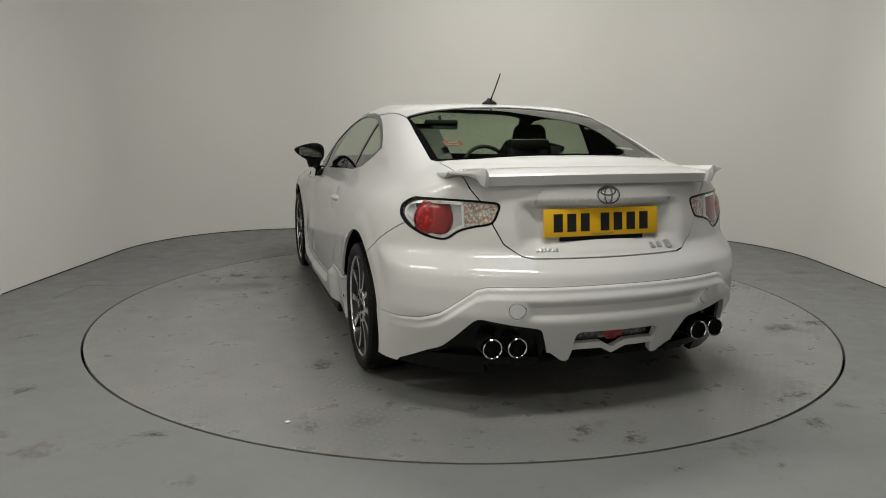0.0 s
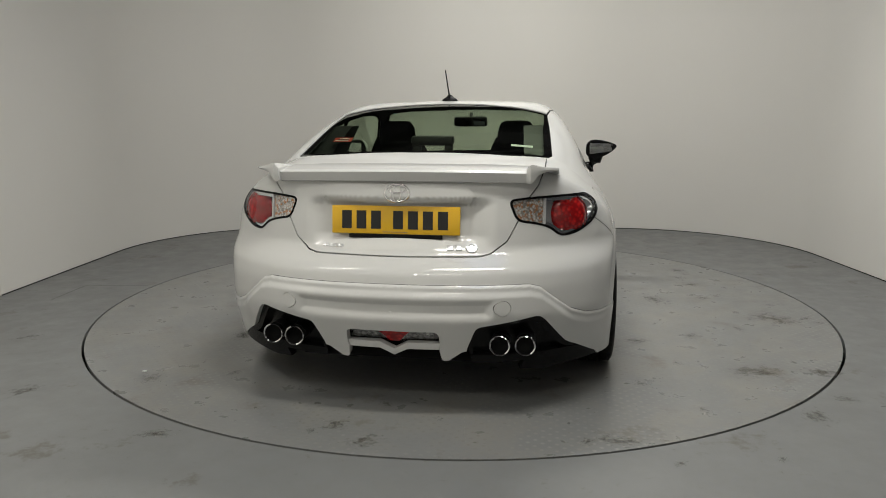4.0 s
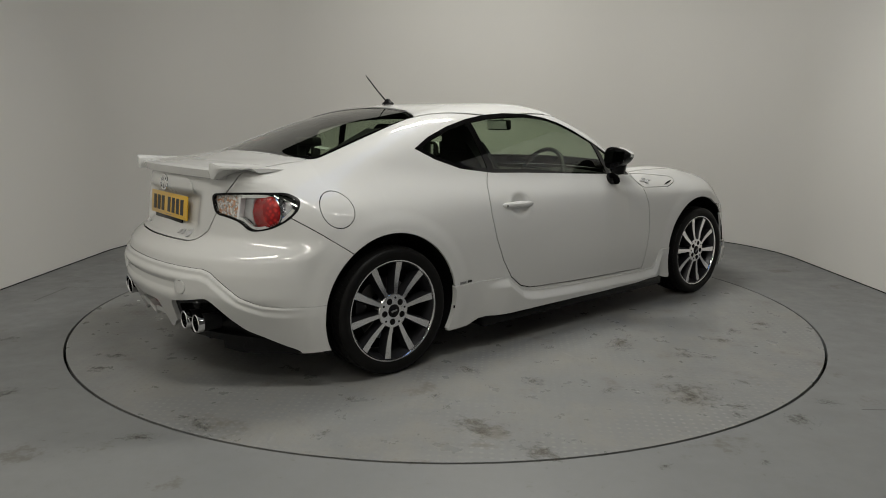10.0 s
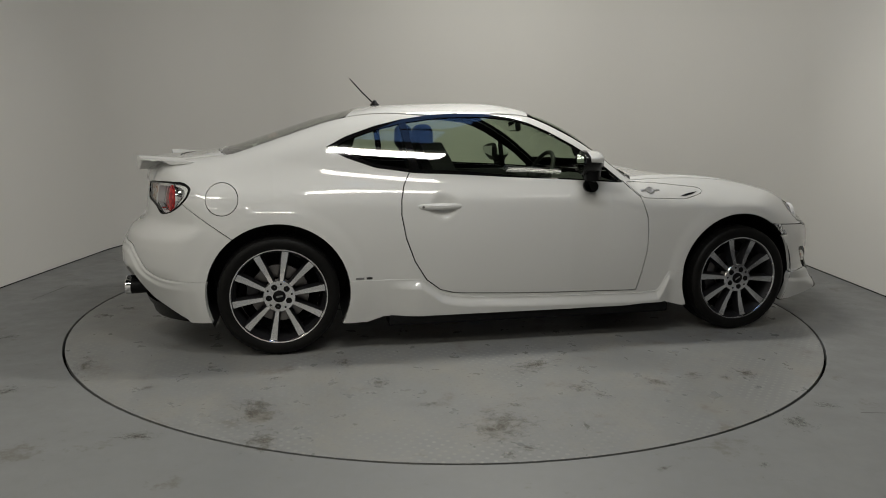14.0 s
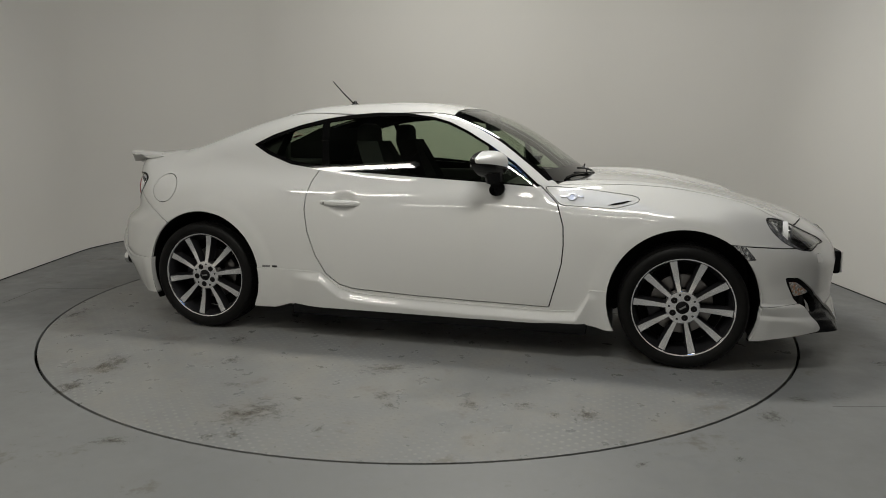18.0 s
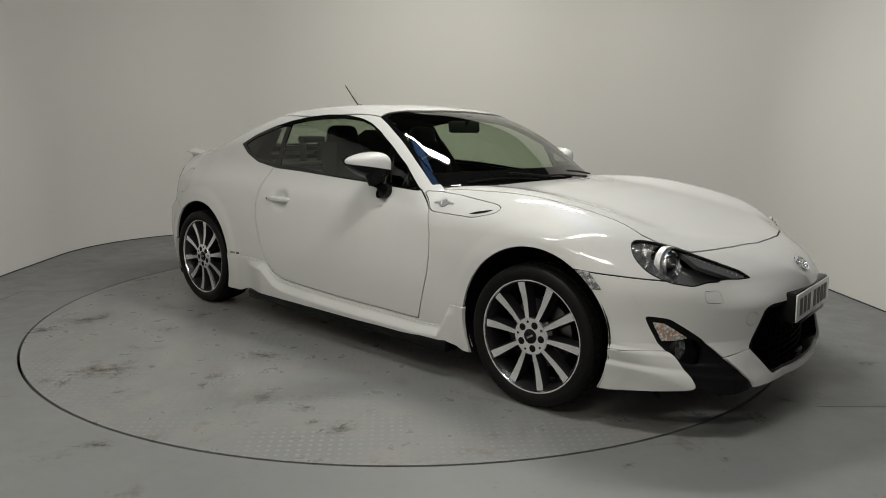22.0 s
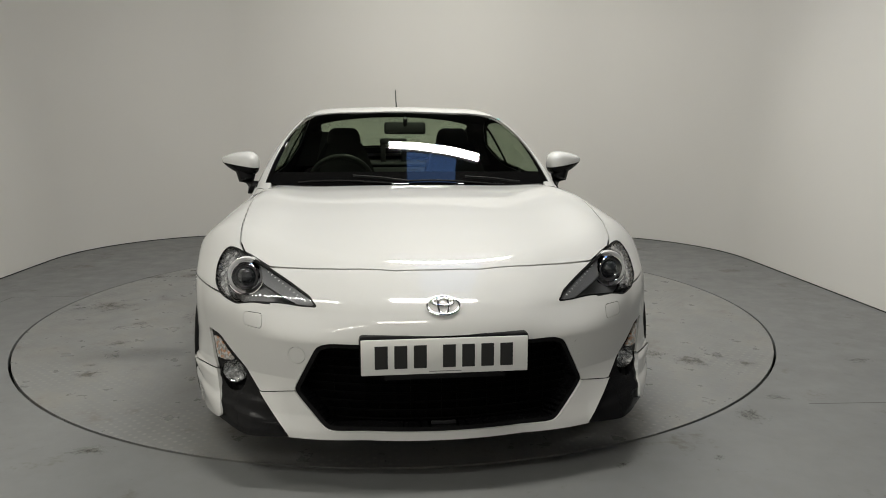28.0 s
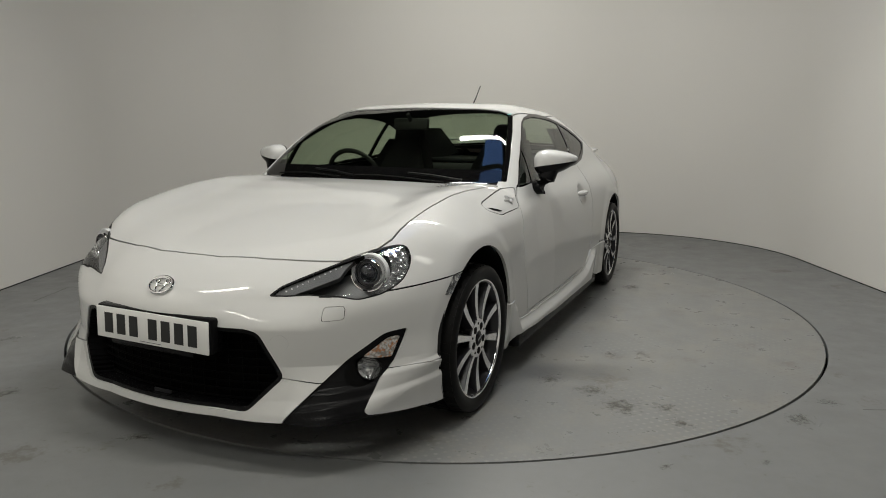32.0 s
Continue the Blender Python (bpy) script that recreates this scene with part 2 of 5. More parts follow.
STICKER = material("red_sticker", None, Base_Color=(0.45, 0.05, 0.03), Roughness=0.4)
PAPER = material("white_sticker", None, Base_Color=(0.7, 0.72, 0.7), Roughness=0.5)
TEAL = material("teal_sticker", None, Base_Color=(0.2, 0.5, 0.5), Roughness=0.5)


# ---------------------------------------------------------------- helpers for meshes


def part(name, bm, mat, parent=None, label="", smooth=True):
    """Links a bmesh as one mesh object, under a thing or a part."""
    me = bpy.data.meshes.new(name)
    bm.to_mesh(me)
    bm.free()
    if smooth:
        me.polygons.foreach_set("use_smooth", [True] * len(me.polygons))
        me.set_sharp_from_angle(angle=radians(38))
    for m in mat if isinstance(mat, (list, tuple)) else (mat,):
        me.materials.append(m)
    ob = new(name, me)
    ob.parent = parent
    return tagged(ob, label=label) if label else ob


def boxed(bm, lo, hi, bevel=0.0, m=None, seg=2):
    r = bmesh.ops.create_cube(bm, size=1.0)
    vs = r["verts"]
    for v in vs:
        v.co = Vector([lo[k] + (v.co[k] + 0.5) * (hi[k] - lo[k]) for k in range(3)])
    if bevel:
        es = list({e for v in vs for e in v.link_edges})
        vs = list({v for f in bmesh.ops.bevel(bm, geom=es, offset=bevel, segments=seg, affect="EDGES", profile=0.5)["faces"] for v in f.verts} | {v for v in vs if v.is_valid})
    if m is not None:
        bmesh.ops.transform(bm, matrix=m, verts=vs)
    return vs


def lathe(bm, profile, n=48, m=None, closed=False):
    """Turns a profile of (along, radius) about the x axis."""
    rings = []
    for a, r in profile:
        rings.append([bm.verts.new((a, r * math.cos(2 * math.pi * k / n), r * math.sin(2 * math.pi * k / n))) for k in range(n)])
    pairs = list(zip(rings, rings[1:])) + ([(rings[-1], rings[0])] if closed else [])
    for p, q in pairs:
        for k in range(n):
            bm.faces.new((p[k], p[(k + 1) % n], q[(k + 1) % n], q[k]))
    vs = [v for r in rings for v in r]
    if m is not None:
        bmesh.ops.transform(bm, matrix=m, verts=vs)
    return rings


def piped(bm, pts, r, n=10, r2=None, cap=True):
    """A round bar along points; r2: its radius at the end."""
    pts = [Vector(p) for p in pts]
    rings = []
    for k, p in enumerate(pts):
        d = (pts[min(k + 1, len(pts) - 1)] - pts[max(k - 1, 0)]).normalized()
        side = d.cross((0, 0, 1) if abs(d.z) < 0.9 else (1, 0, 0)).normalized()
        up = side.cross(d)
        rr = r if r2 is None else r + (r2 - r) * k / (len(pts) - 1)
        rings.append([bm.verts.new(p + rr * (side * math.cos(2 * math.pi * j / n) + up * math.sin(2 * math.pi * j / n))) for j in range(n)])
    for p, q in zip(rings, rings[1:]):
        for j in range(n):
            bm.faces.new((p[j], p[(j + 1) % n], q[(j + 1) % n], q[j]))
    if cap:
        bm.faces.new(rings[0][::-1])
        bm.faces.new(rings[-1])
    return rings


def extruded(bm, outline, depth, m=None):
    """A flat outline in x, y, made depth thick along z."""
    lo = [bm.verts.new((x, y, 0)) for x, y in outline]
    hi = [bm.verts.new((x, y, depth)) for x, y in outline]
    n = len(outline)
    bm.faces.new(lo[::-1])
    bm.faces.new(hi)
    for k in range(n):
        bm.faces.new((lo[k], lo[(k + 1) % n], hi[(k + 1) % n], hi[k]))
    if m is not None:
        bmesh.ops.transform(bm, matrix=m, verts=lo + hi)
    return lo + hi


# ---------------------------------------------------------------- the studio
RING = 2.220


def wall_line():
    """The plan of the coved wall: straight sides, rounded corners, a gently slanting back."""
    pts = [(-3.11, 0.05)]
    for cx, cy, r, a0, a1 in ((-1.62, 1.70, 1.49, 180, 95), (1.60, 1.57, 1.52, 87, 0)):
        pts += [(cx + r * math.cos(radians(a0 + (a1 - a0) * k / 20)), cy + r * math.sin(radians(a0 + (a1 - a0) * k / 20))) for k in range(21)]
    return pts + [(3.08, -0.9)]


def wall_strip(name, line, height, thick, label):
    bm = bmesh.new()
    n = len(line)
    rows = []
    for k, (x, y) in enumerate(line):
        d = Vector(line[min(k + 1, n - 1)]) - Vector(line[max(k - 1, 0)])
        out = Vector((-d.y, d.x)).normalized() * thick
        rows.append([bm.verts.new((x, y, 0)), bm.verts.new((x, y, height)), bm.verts.new((x + out.x, y + out.y, height)), bm.verts.new((x + out.x, y + out.y, 0))])
    for a, b in zip(rows, rows[1:]):
        for j in range(4):
            bm.faces.new((a[j], b[j], b[(j + 1) % 4], a[(j + 1) % 4]))
    bm.faces.new(rows[0])
    bm.faces.new(rows[-1][::-1])
    ob = part(name, bm, WALL)
    return tagged(ob, label=label, category="wall", kind="structure")


def build_room():
    bm = bmesh.new()
    # floor with a round opening for the turntable
    n = 128
    ring = [bm.verts.new((RING * math.cos(2 * math.pi * k / n), RING * math.sin(2 * math.pi * k / n), 0)) for k in range(n)]
    deep = [bm.verts.new((RING * math.cos(2 * math.pi * k / n), RING * math.sin(2 * math.pi * k / n), -0.05)) for k in range(n)]
    far = [bm.verts.new((9 * math.cos(2 * math.pi * k / n), 9 * math.sin(2 * math.pi * k / n), 0)) for k in range(n)]
    for k in range(n):
        j = (k + 1) % n
        bm.faces.new((ring[k], far[k], far[j], ring[j]))
        bm.faces.new((deep[k], ring[k], ring[j], deep[j]))
    floor = tagged(part("floor", bm, FLOOR, smooth=False), label="grey painted concrete floor with scuffs", category="floor", kind="structure")
    rng = random.Random(8)
    for x, y, r in ((1.41, -1.84, 0.11), (1.115, -2.19, 0.035), (0.755, -2.225, 0.05), (-1.13, -2.025, 0.12), (2.94, 1.20, 0.045), (1.62, -1.66, 0.08), (-1.9, -1.62, 0.10), (-2.35, -0.85, 0.12), (2.3, -1.2, 0.10)):
        stain_on(floor, x, y, r, rng.uniform(0, 360), rng.uniform(0.4, 0.8))
    for x0, y0, x1, y1 in ((-2.70, -0.06, -2.69, 0.34), (-2.69, 0.34, -2.24, 0.35), (1.72, -1.735, 2.6, -1.74)):
        bm = bmesh.new()
        d = Vector((x1 - x0, y1 - y0)).normalized() * 0.003
        bm.faces.new([bm.verts.new((x, y, 0.0006)) for x, y in ((x0 - d.y, y0 + d.x), (x0 + d.y, y0 - d.x), (x1 + d.y, y1 - d.x), (x1 - d.y, y1 + d.x))])
        part("floor_joint", bm, JOINT, floor, smooth=False)
    bm = bmesh.new()
    bmesh.ops.create_circle(bm, cap_ends=True, segments=64, radius=RING + 0.05)
    for v in bm.verts:
        v.co.z = -0.05
    tagged(part("ground", bm, GAP, smooth=False), label="dark pit under the turntable", category="pit", kind="structure")
    wall_strip("wall_north", wall_line(), 3.0, 0.12, "off-white painted curved studio wall")
    skirt_line = [(x * 0.9988, y * 0.9988) for x, y in wall_line()]
    tagged(wall_strip("baseboard", skirt_line, 0.006, 0.003, "thin dark joint along the foot of the wall"), category="joint").data.materials[0] = GAP
    wall_strip("wall_west", [(-3.165, -6.2), (-3.165, 0.045)], 3.0, 0.12, "off-white painted flat wall beside the curved one")
    # this wall is unseen, added dark to lessen bounced light from the right
    wall_strip("wall_east_unseen", [(3.16, -0.9), (3.16, -6.2)], 3.0, 0.12, "unseen dark grey flat wall, added to cut bounced light on the right").data.materials[0] = DARKWALL
    wall_strip("wall_south", [(3.24, -6.2), (-3.24, -6.2)], 3.0, 0.12, "plain wall behind the camera")
    # unseen outer walls, added so that reflections past the studio walls stay dark
    for name, lo, hi in (("wall_outer_west", (-6.1, -8.0, 0), (-6.0, 6.0, CEILING)), ("wall_outer_east", (6.0, -8.0, 0), (6.1, 6.0, CEILING)), ("wall_outer_north", (-6.1, 6.0, 0), (6.1, 6.1, CEILING)), ("wall_outer_south", (-6.1, -8.1, 0), (6.1, -8.0, CEILING))):
        bm = bmesh.new()
        boxed(bm, lo, hi)
        tagged(part(name, bm, DARKWALL, smooth=False), label="unseen dark outer wall, added to keep reflections dark above the studio walls", category="wall", kind="structure")
    bm = bmesh.new()
    boxed(bm, (-6.1, -8.1, CEILING), (6.1, 6.1, CEILING + 0.1))
    tagged(part("ceiling", bm, CEIL, smooth=False), label="dark ceiling above the lights", category="ceiling", kind="structure")
    for lx, ly, sx, sy, watts, lean in LAMPS:
        base = tagged(new("ceiling_light"), label="hung white batten with two lit tubes, inferred from reflections or added as fill", category="ceiling light", group="studio lights")
        base.matrix_world = pose(lx, ly, HANG)
        bm = bmesh.new()
        boxed(bm, (-sx / 2 - 0.03, -sy / 2, 0.03), (sx / 2 + 0.03, sy / 2, 0.09), 0.01)
        part("housing", bm, WHITE, base)
        for off in (-sy / 4, sy / 4):
            bm = bmesh.new()
            piped(bm, [(-sx / 2, off, 0.0), (sx / 2, off, 0.0)], 0.013)
            part("tube", bm, TUBE, base)
        for s in (-1, 1):
            bm = bmesh.new()
            boxed(bm, (s * (sx / 2 + 0.012) - 0.012, -0.06, -0.015), (s * (sx / 2 + 0.012) + 0.012, 0.06, 0.035), 0.004)
            part("lamp_holder", bm, WHITE, base)
            bm = bmesh.new()
            piped(bm, [(s * sx * 0.4, 0, 0.08), (s * sx * 0.4, 0, CEILING - HANG)], 0.004)
            part("hanger", bm, STEEL, base)
    # daylight panel in the roof, and the beams beside it
    bm = bmesh.new()
    boxed(bm, (0.15, -2.6, CEILING - 0.04), (1.05, 0.55, CEILING - 0.01))
    tagged(part("skylight", bm, SKYLIGHT, smooth=False), label="blue daylight roof panel in the dark ceiling", category="skylight", kind="structure")
    for k, y in enumerate((-5.0, -3.5, -2.0, -0.5, 1.0, 2.5)):
        bm = bmesh.new()
        boxed(bm, (-5.9, y - 0.04, CEILING - 0.22), (5.9, y + 0.04, CEILING - 0.045))
        tagged(part("beam", bm, CEIL, smooth=False), label="dark steel roof beam", category="beam", kind="structure", group="roof beams")


def build_turntable():
    top = 0.0
    base = tagged(new("turntable"), label="round grey steel turntable of ten plates, stained", category="turntable")
    r = RING - 0.013
    n = 14
    for s in range(10):
        a0 = radians(-8.9 + 36 * s)
        bm = bmesh.new()
        gap = 0.00001
        c0 = bm.verts.new((0.001 * math.cos(a0 + radians(18)), 0.001 * math.sin(a0 + radians(18)), top))
        arc = [bm.verts.new((r * math.cos(a0 + gap / r + (radians(36) - 2 * gap / r) * k / n), r * math.sin(a0 + gap / r + (radians(36) - 2 * gap / r) * k / n), top)) for k in range(n + 1)]
        face = bm.faces.new([c0] + arc)
        low = bmesh.ops.extrude_face_region(bm, geom=[face])
        bmesh.ops.translate(bm, vec=(0, 0, -0.02), verts=[v for v in low["geom"] if isinstance(v, bmesh.types.BMVert)])
        bmesh.ops.recalc_face_normals(bm, faces=bm.faces)
        part("steel_plate", bm, DISC, base, smooth=False)
    # oil and dirt marks on the plates: x, y, reach
    rng = random.Random(5)
    for x, y, r in ((-1.37, 1.25, 0.15), (-1.03, -0.96, 0.13), (-0.19, -1.98, 0.09), (-0.04, -2.11, 0.10), (-1.62, 1.32, 0.08), (-1.35, 0.53, 0.09), (0.87, -1.95, 0.12), (1.57, -1.13, 0.19), (1.06, -0.74, 0.12), (1.91, -0.18, 0.21), (1.65, -0.43, 0.08), (1.27, 0.19, 0.22), (1.69, 0.33, 0.07), (1.87, -1.09, 0.12), (2.10, -0.14, 0.07), (1.59, 0.65, 0.10), (1.54, 0.87, 0.07), (1.57, 1.13, 0.10), (-1.23, 1.13, 0.11), (-1.55, 1.19, 0.08),
                    (-0.26, -2.05, 0.05), (-0.04, -1.76, 0.06), (-0.83, -1.52, 0.08), (-1.18, -1.65, 0.10), (1.37, -0.60, 0.09), (1.22, -1.06, 0.05), (1.24, -1.61, 0.05), (1.02, -1.36, 0.06), (1.72, -0.07, 0.06), (1.97, 0.14, 0.06), (1.59, 0.27, 0.08), (1.60, 1.00, 0.05), (-1.20, 0.60, 0.07), (-1.41, 1.32, 0.05), (-1.03, 1.08, 0.09), (0.76, -1.98, 0.05), (2.14, -0.23, 0.05)):
        stain_on(base, x, y, r, rng.uniform(0, 360), rng.uniform(0.45, 0.9))
    return base


def stain_on(parent, x, y, r, turn, squeeze):
    bm = bmesh.new()
    bmesh.ops.create_circle(bm, cap_ends=True, segments=20, radius=1.0)
    ob = part("stain", bm, STAIN, parent, smooth=False)
    ob.matrix_local = pose(x, y, 0.0008, 0, 0, turn) @ Matrix.Diagonal((r * 1.25, r * squeeze * 1.25, 1, 1))
    return ob


build_room()
turntable = build_turntable()


# ---------------------------------------------------------------- the car's body as one smooth form
# Car space: x to its right, y ahead, z up; the axles stand at y = +-1.285.
AXLE, HUB = 1.285, 0.298


def curve(pairs, soft=0.05):
    """A soft curve through rough pairs."""
    xs, ys = [p[0] for p in pairs], [p[1] for p in pairs]
    step = 0.004
    grid = np.arange(xs[0] - 0.6, xs[-1] + 0.6, step)
    slope0, slope1 = (ys[1] - ys[0]) / (xs[1] - xs[0]), (ys[-1] - ys[-2]) / (xs[-1] - xs[-2])
    raw = np.interp(grid, xs, ys)
    raw = np.where(grid < xs[0], ys[0] + slope0 * (grid - xs[0]), np.where(grid > xs[-1], ys[-1] + slope1 * (grid - xs[-1]), raw))
    half = int(3 * soft / step)
    kernel = np.exp(-0.5 * (np.arange(-half, half + 1) * step / soft) ** 2)
    smooth = np.convolve(np.pad(raw, half, mode="reflect", reflect_type="odd"), kernel / kernel.sum(), mode="valid")
    return lambda v: np.interp(v, grid, smooth)


SIDE = curve([(-2.15, 0.70), (-1.95, 0.775), (-1.75, 0.838), (-1.6, 0.869), (-1.5, 0.880), (-1.285, 0.89), (-1.0, 0.878), (-0.6, 0.862), (0.0, 0.855), (0.6, 0.858), (1.0, 0.874), (1.285, 0.888), (1.5, 0.876), (1.65, 0.853), (1.8, 0.80), (1.95, 0.72), (2.15, 0.58)], 0.09)
TUCK = curve([(0.0, -0.03), (0.2, -0.012), (0.35, 0.0), (0.6, 0.0), (0.7, -0.012), (0.75, -0.026), (0.8, -0.052), (0.84, -0.086), (0.88, -0.128), (0.95, -0.20), (1.2, -0.5)], 0.025)
DECK = curve([(-2.3, 0.84), (-2.1, 0.915), (-1.95, 0.952), (-1.8, 0.978), (-1.6, 1.0), (-1.3, 0.985), (-0.9, 0.93), (-0.3, 0.86), (0.5, 0.855), (0.8, 0.868), (1.0, 0.862), (1.2, 0.842), (1.4, 0.808), (1.6, 0.765), (1.75, 0.727), (1.9, 0.684), (1.98, 0.656), (2.05, 0.62), (2.1, 0.585), (2.2, 0.49)], 0.04)
CREST = curve([(0.3, 0.0), (0.6, 0.004), (0.9, 0.022), (1.15, 0.036), (1.35, 0.038), (1.5, 0.034), (1.65, 0.028), (1.8, 0.01), (1.95, 0.0)], 0.07)
CABIN = curve([(-1.9, 0.66), (-1.6, 0.715), (-1.3, 0.762), (-1.0, 0.78), (-0.3, 0.782), (0.2, 0.785), (0.45, 0.786), (0.65, 0.784), (0.9, 0.765)], 0.1)
ROOF = curve([(-2.3, 0.80), (-1.85, 0.925), (-1.6, 1.008), (-1.25, 1.126), (-1.06, 1.189), (-0.86, 1.241), (-0.72, 1.262), (-0.42, 1.273), (-0.25, 1.278), (-0.08, 1.276), (0.07, 1.255), (0.19, 1.228), (0.32, 1.182), (0.445, 1.119), (0.62, 1.0), (0.80, 0.868), (1.2, 0.58)], 0.055)
SWEEP = curve([(-1.7, -0.14), (-0.9, -0.10), (-0.4, 0.0), (0.1, 0.12), (0.6, 0.19), (0.9, 0.22)], 0.1)
NOSE = curve([(0.0, 2.09), (0.14, 2.125), (0.22, 2.12), (0.3, 2.118), (0.4, 2.12), (0.50, 2.120), (0.535, 2.114), (0.58, 2.088), (0.64, 2.025), (0.8, 1.87)], 0.012)
TAIL = curve([(0.0, -1.98), (0.2, -2.045), (0.3, -2.085), (0.36, -2.112), (0.42, -2.137), (0.52, -2.133), (0.58, -2.118), (0.60, -2.098), (0.64, -2.044), (0.66, -2.028), (0.75, -2.018), (0.85, -2.0), (0.95, -1.985), (1.1, -1.95)], 0.012)


def join_max(a, b, k):
    h = np.maximum(k - np.abs(a - b), 0) / k
    return np.maximum(a, b) + h * h * k * 0.25


def step(v, w):
    w_ = np.clip(v / w * 0.5 + 0.5, 0, 1)
    return w_ * w_ * (3 - 2 * w_)


def form(p):
    """Negative inside the body, near the distance to its skin outside."""
    x, y, z = np.abs(p[:, 0]), p[:, 1], p[:, 2]
    side = x - SIDE(y) - TUCK(z) + 0.026 * step(z - 0.755, 0.06) * step(y - 0.75, 0.25) * step(1.5 - y, 0.2)
    top = (z - DECK(y) - CREST(y) * np.exp(-(((x - 0.66) / 0.13) ** 2)) + np.interp(y, [0.8, 1.3], [0.035, 0.055]) * x * x) * 0.95
    # the kit's corners reach forward towards their chin
    chin = np.interp(z, [0.15, 0.183, 0.23, 0.29, 0.34], [0.122, 0.106, 0.062, 0.022, 0.0])
    reach = np.interp(x, [0.25, 0.49, 0.62, 0.72], [0.0, 0.36, 0.9, 1.0]) * chin * (y > 1.3)
    front = (y - reach - NOSE(z) + (0.37 + 0.27 * step(z - 0.51, 0.05) * (1 - step(x - 0.52, 0.16))) * x * x + 0.34 * x**4) * 0.9
    back = (-y + TAIL(z) + 0.28 * x * x + 0.33 * x**4) * 0.9
    low = join_max(join_max(side, top, 0.10), join_max(front, back, 0.02), np.where(y > 1.3, 0.03 + 0.06 * step(z - 0.36, 0.06), 0.05))
    low = join_max(low, 0.02 - z, 0.03)
    wall = (x - CABIN(y) + 0.40 * (z - 0.87) + 0.42 * (z - 0.87) ** 2) * 0.92
    # the roof stands a little higher along its sides than in the middle
    ridge = 0.007 * np.exp(-(((x - 0.42) / 0.12) ** 2)) * step(y + 0.75, 0.3) * step(0.25 - y, 0.2)
    roof = (z - ridge - ROOF(y + SWEEP(y) * x * x) + 0.10 * x * x) * 0.86
    house = join_max(join_max(wall, roof, 0.09), np.maximum(y - 0.95, back + 0.03), 0.02)
    whole = -join_max(-low, -house, np.interp(y, [-1.55, -1.3, 0.25, 0.5], [0.025, 0.07, 0.07, 0.012]))
    # dished door handle
    whole = whole + 0.020 * np.exp(-((((y + 0.445) / 0.062) ** 2 + ((z - 0.727) / 0.050) ** 2) ** 2)) * (x > 0.5)
    # number-plate recess, and the hollow across the rear skirt
    rear = (y < -1.7) * 1.0
    whole = whole + rear * 0.034 * step(0.840 - z, 0.02) * step(z - 0.680, 0.03) * step(0.335 - x, 0.06)
    whole = whole + rear * 0.016 * np.exp(-((((z - 0.448) / 0.036) ** 2) ** 2)) * step(0.375 - x, 0.03)
    # flared lips round the wheel arches
    ring = np.minimum(np.hypot(y - AXLE, z - 0.312), np.hypot(y + AXLE, z - 0.312))
    whole = whole - 0.006 * step(0.42 - ring, 0.035) * step(x - 0.6, 0.05)
    # two soft blades along the ends of the front kit
    nose = step(y - 1.58, 0.05) * step(x - 0.722, 0.028)
    drop = z + 0.10 * (y - 1.64)
    rise = 0.011 * step(0.322 - drop, 0.009) * (1 - 0.8 * step(0.292 - drop, 0.030)) + 0.010 * step(0.262 - drop, 0.013) * (1 - 0.4 * step(0.225 - drop, 0.035))
    whole = join_max(whole - nose * rise, 0.03 - z, 0.02)
    return whole


def normals_of(p):
    g = np.empty_like(p)
    for k in range(3):
        d = np.zeros(3)
        d[k] = 1e-3
        g[:, k] = form(p + d) - form(p - d)
    g[:, 0] = np.where(p[:, 0] < 1e-4, 0.0, g[:, 0])
    return g / np.linalg.norm(g, axis=1, keepdims=True)


def cast(o, d, reach=3.0, rounds=34):
    """Where rays from inside leave the body."""
    lo, hi = np.zeros(len(o)), np.full(len(o), reach)
    for _ in range(rounds):
        mid = (lo + hi) / 2
        inside = form(o + d * mid[:, None]) < 0
        lo, hi = np.where(inside, mid, lo), np.where(inside, hi, mid)
    return o + d * lo[:, None]


def body_skin(along=320, fan=140, round_=300):
    """The right half of the skin: points and triangles."""
    base = np.concatenate([np.full(fan, -1.5), np.linspace(-1.5, 1.5, along), np.full(fan, 1.5)])
    tilt = np.concatenate([-np.linspace(math.pi / 2, 0, fan, endpoint=False), np.zeros(along), np.linspace(0, math.pi / 2, fan + 1)[1:]])
    # closer rows from the skirts up to the bumpers' edges
    steps = np.linspace(-math.pi / 2, math.pi / 2, 2000)
    pace = np.cumsum(1.0 + 1.4 * np.exp(-(((steps + 0.22) / 0.28) ** 4)))
    around = np.interp(np.linspace(pace[0], pace[-1], round_), pace, steps)
    around[0], around[-1] = -math.pi / 2, math.pi / 2
    b, t = np.repeat(base, round_), np.repeat(tilt, round_)
    a = np.tile(around, len(base))
    o = np.stack([0 * b, b, 0 * b + 0.43], 1)
    d = np.stack([np.cos(t) * np.cos(a), np.sin(t), np.cos(t) * np.sin(a)], 1)
    d[:, 0] = np.maximum(d[:, 0], 0)
    p = cast(o, d)
    p[np.abs(np.cos(a)) < 1e-9, 0] = 0
    i = (np.arange(len(base) - 1)[:, None] * round_ + np.arange(round_ - 1)[None]).ravel()
    f = np.concatenate([np.stack([i, i + round_, i + round_ + 1], 1), np.stack([i, i + round_ + 1, i + 1], 1)])
    return p, f


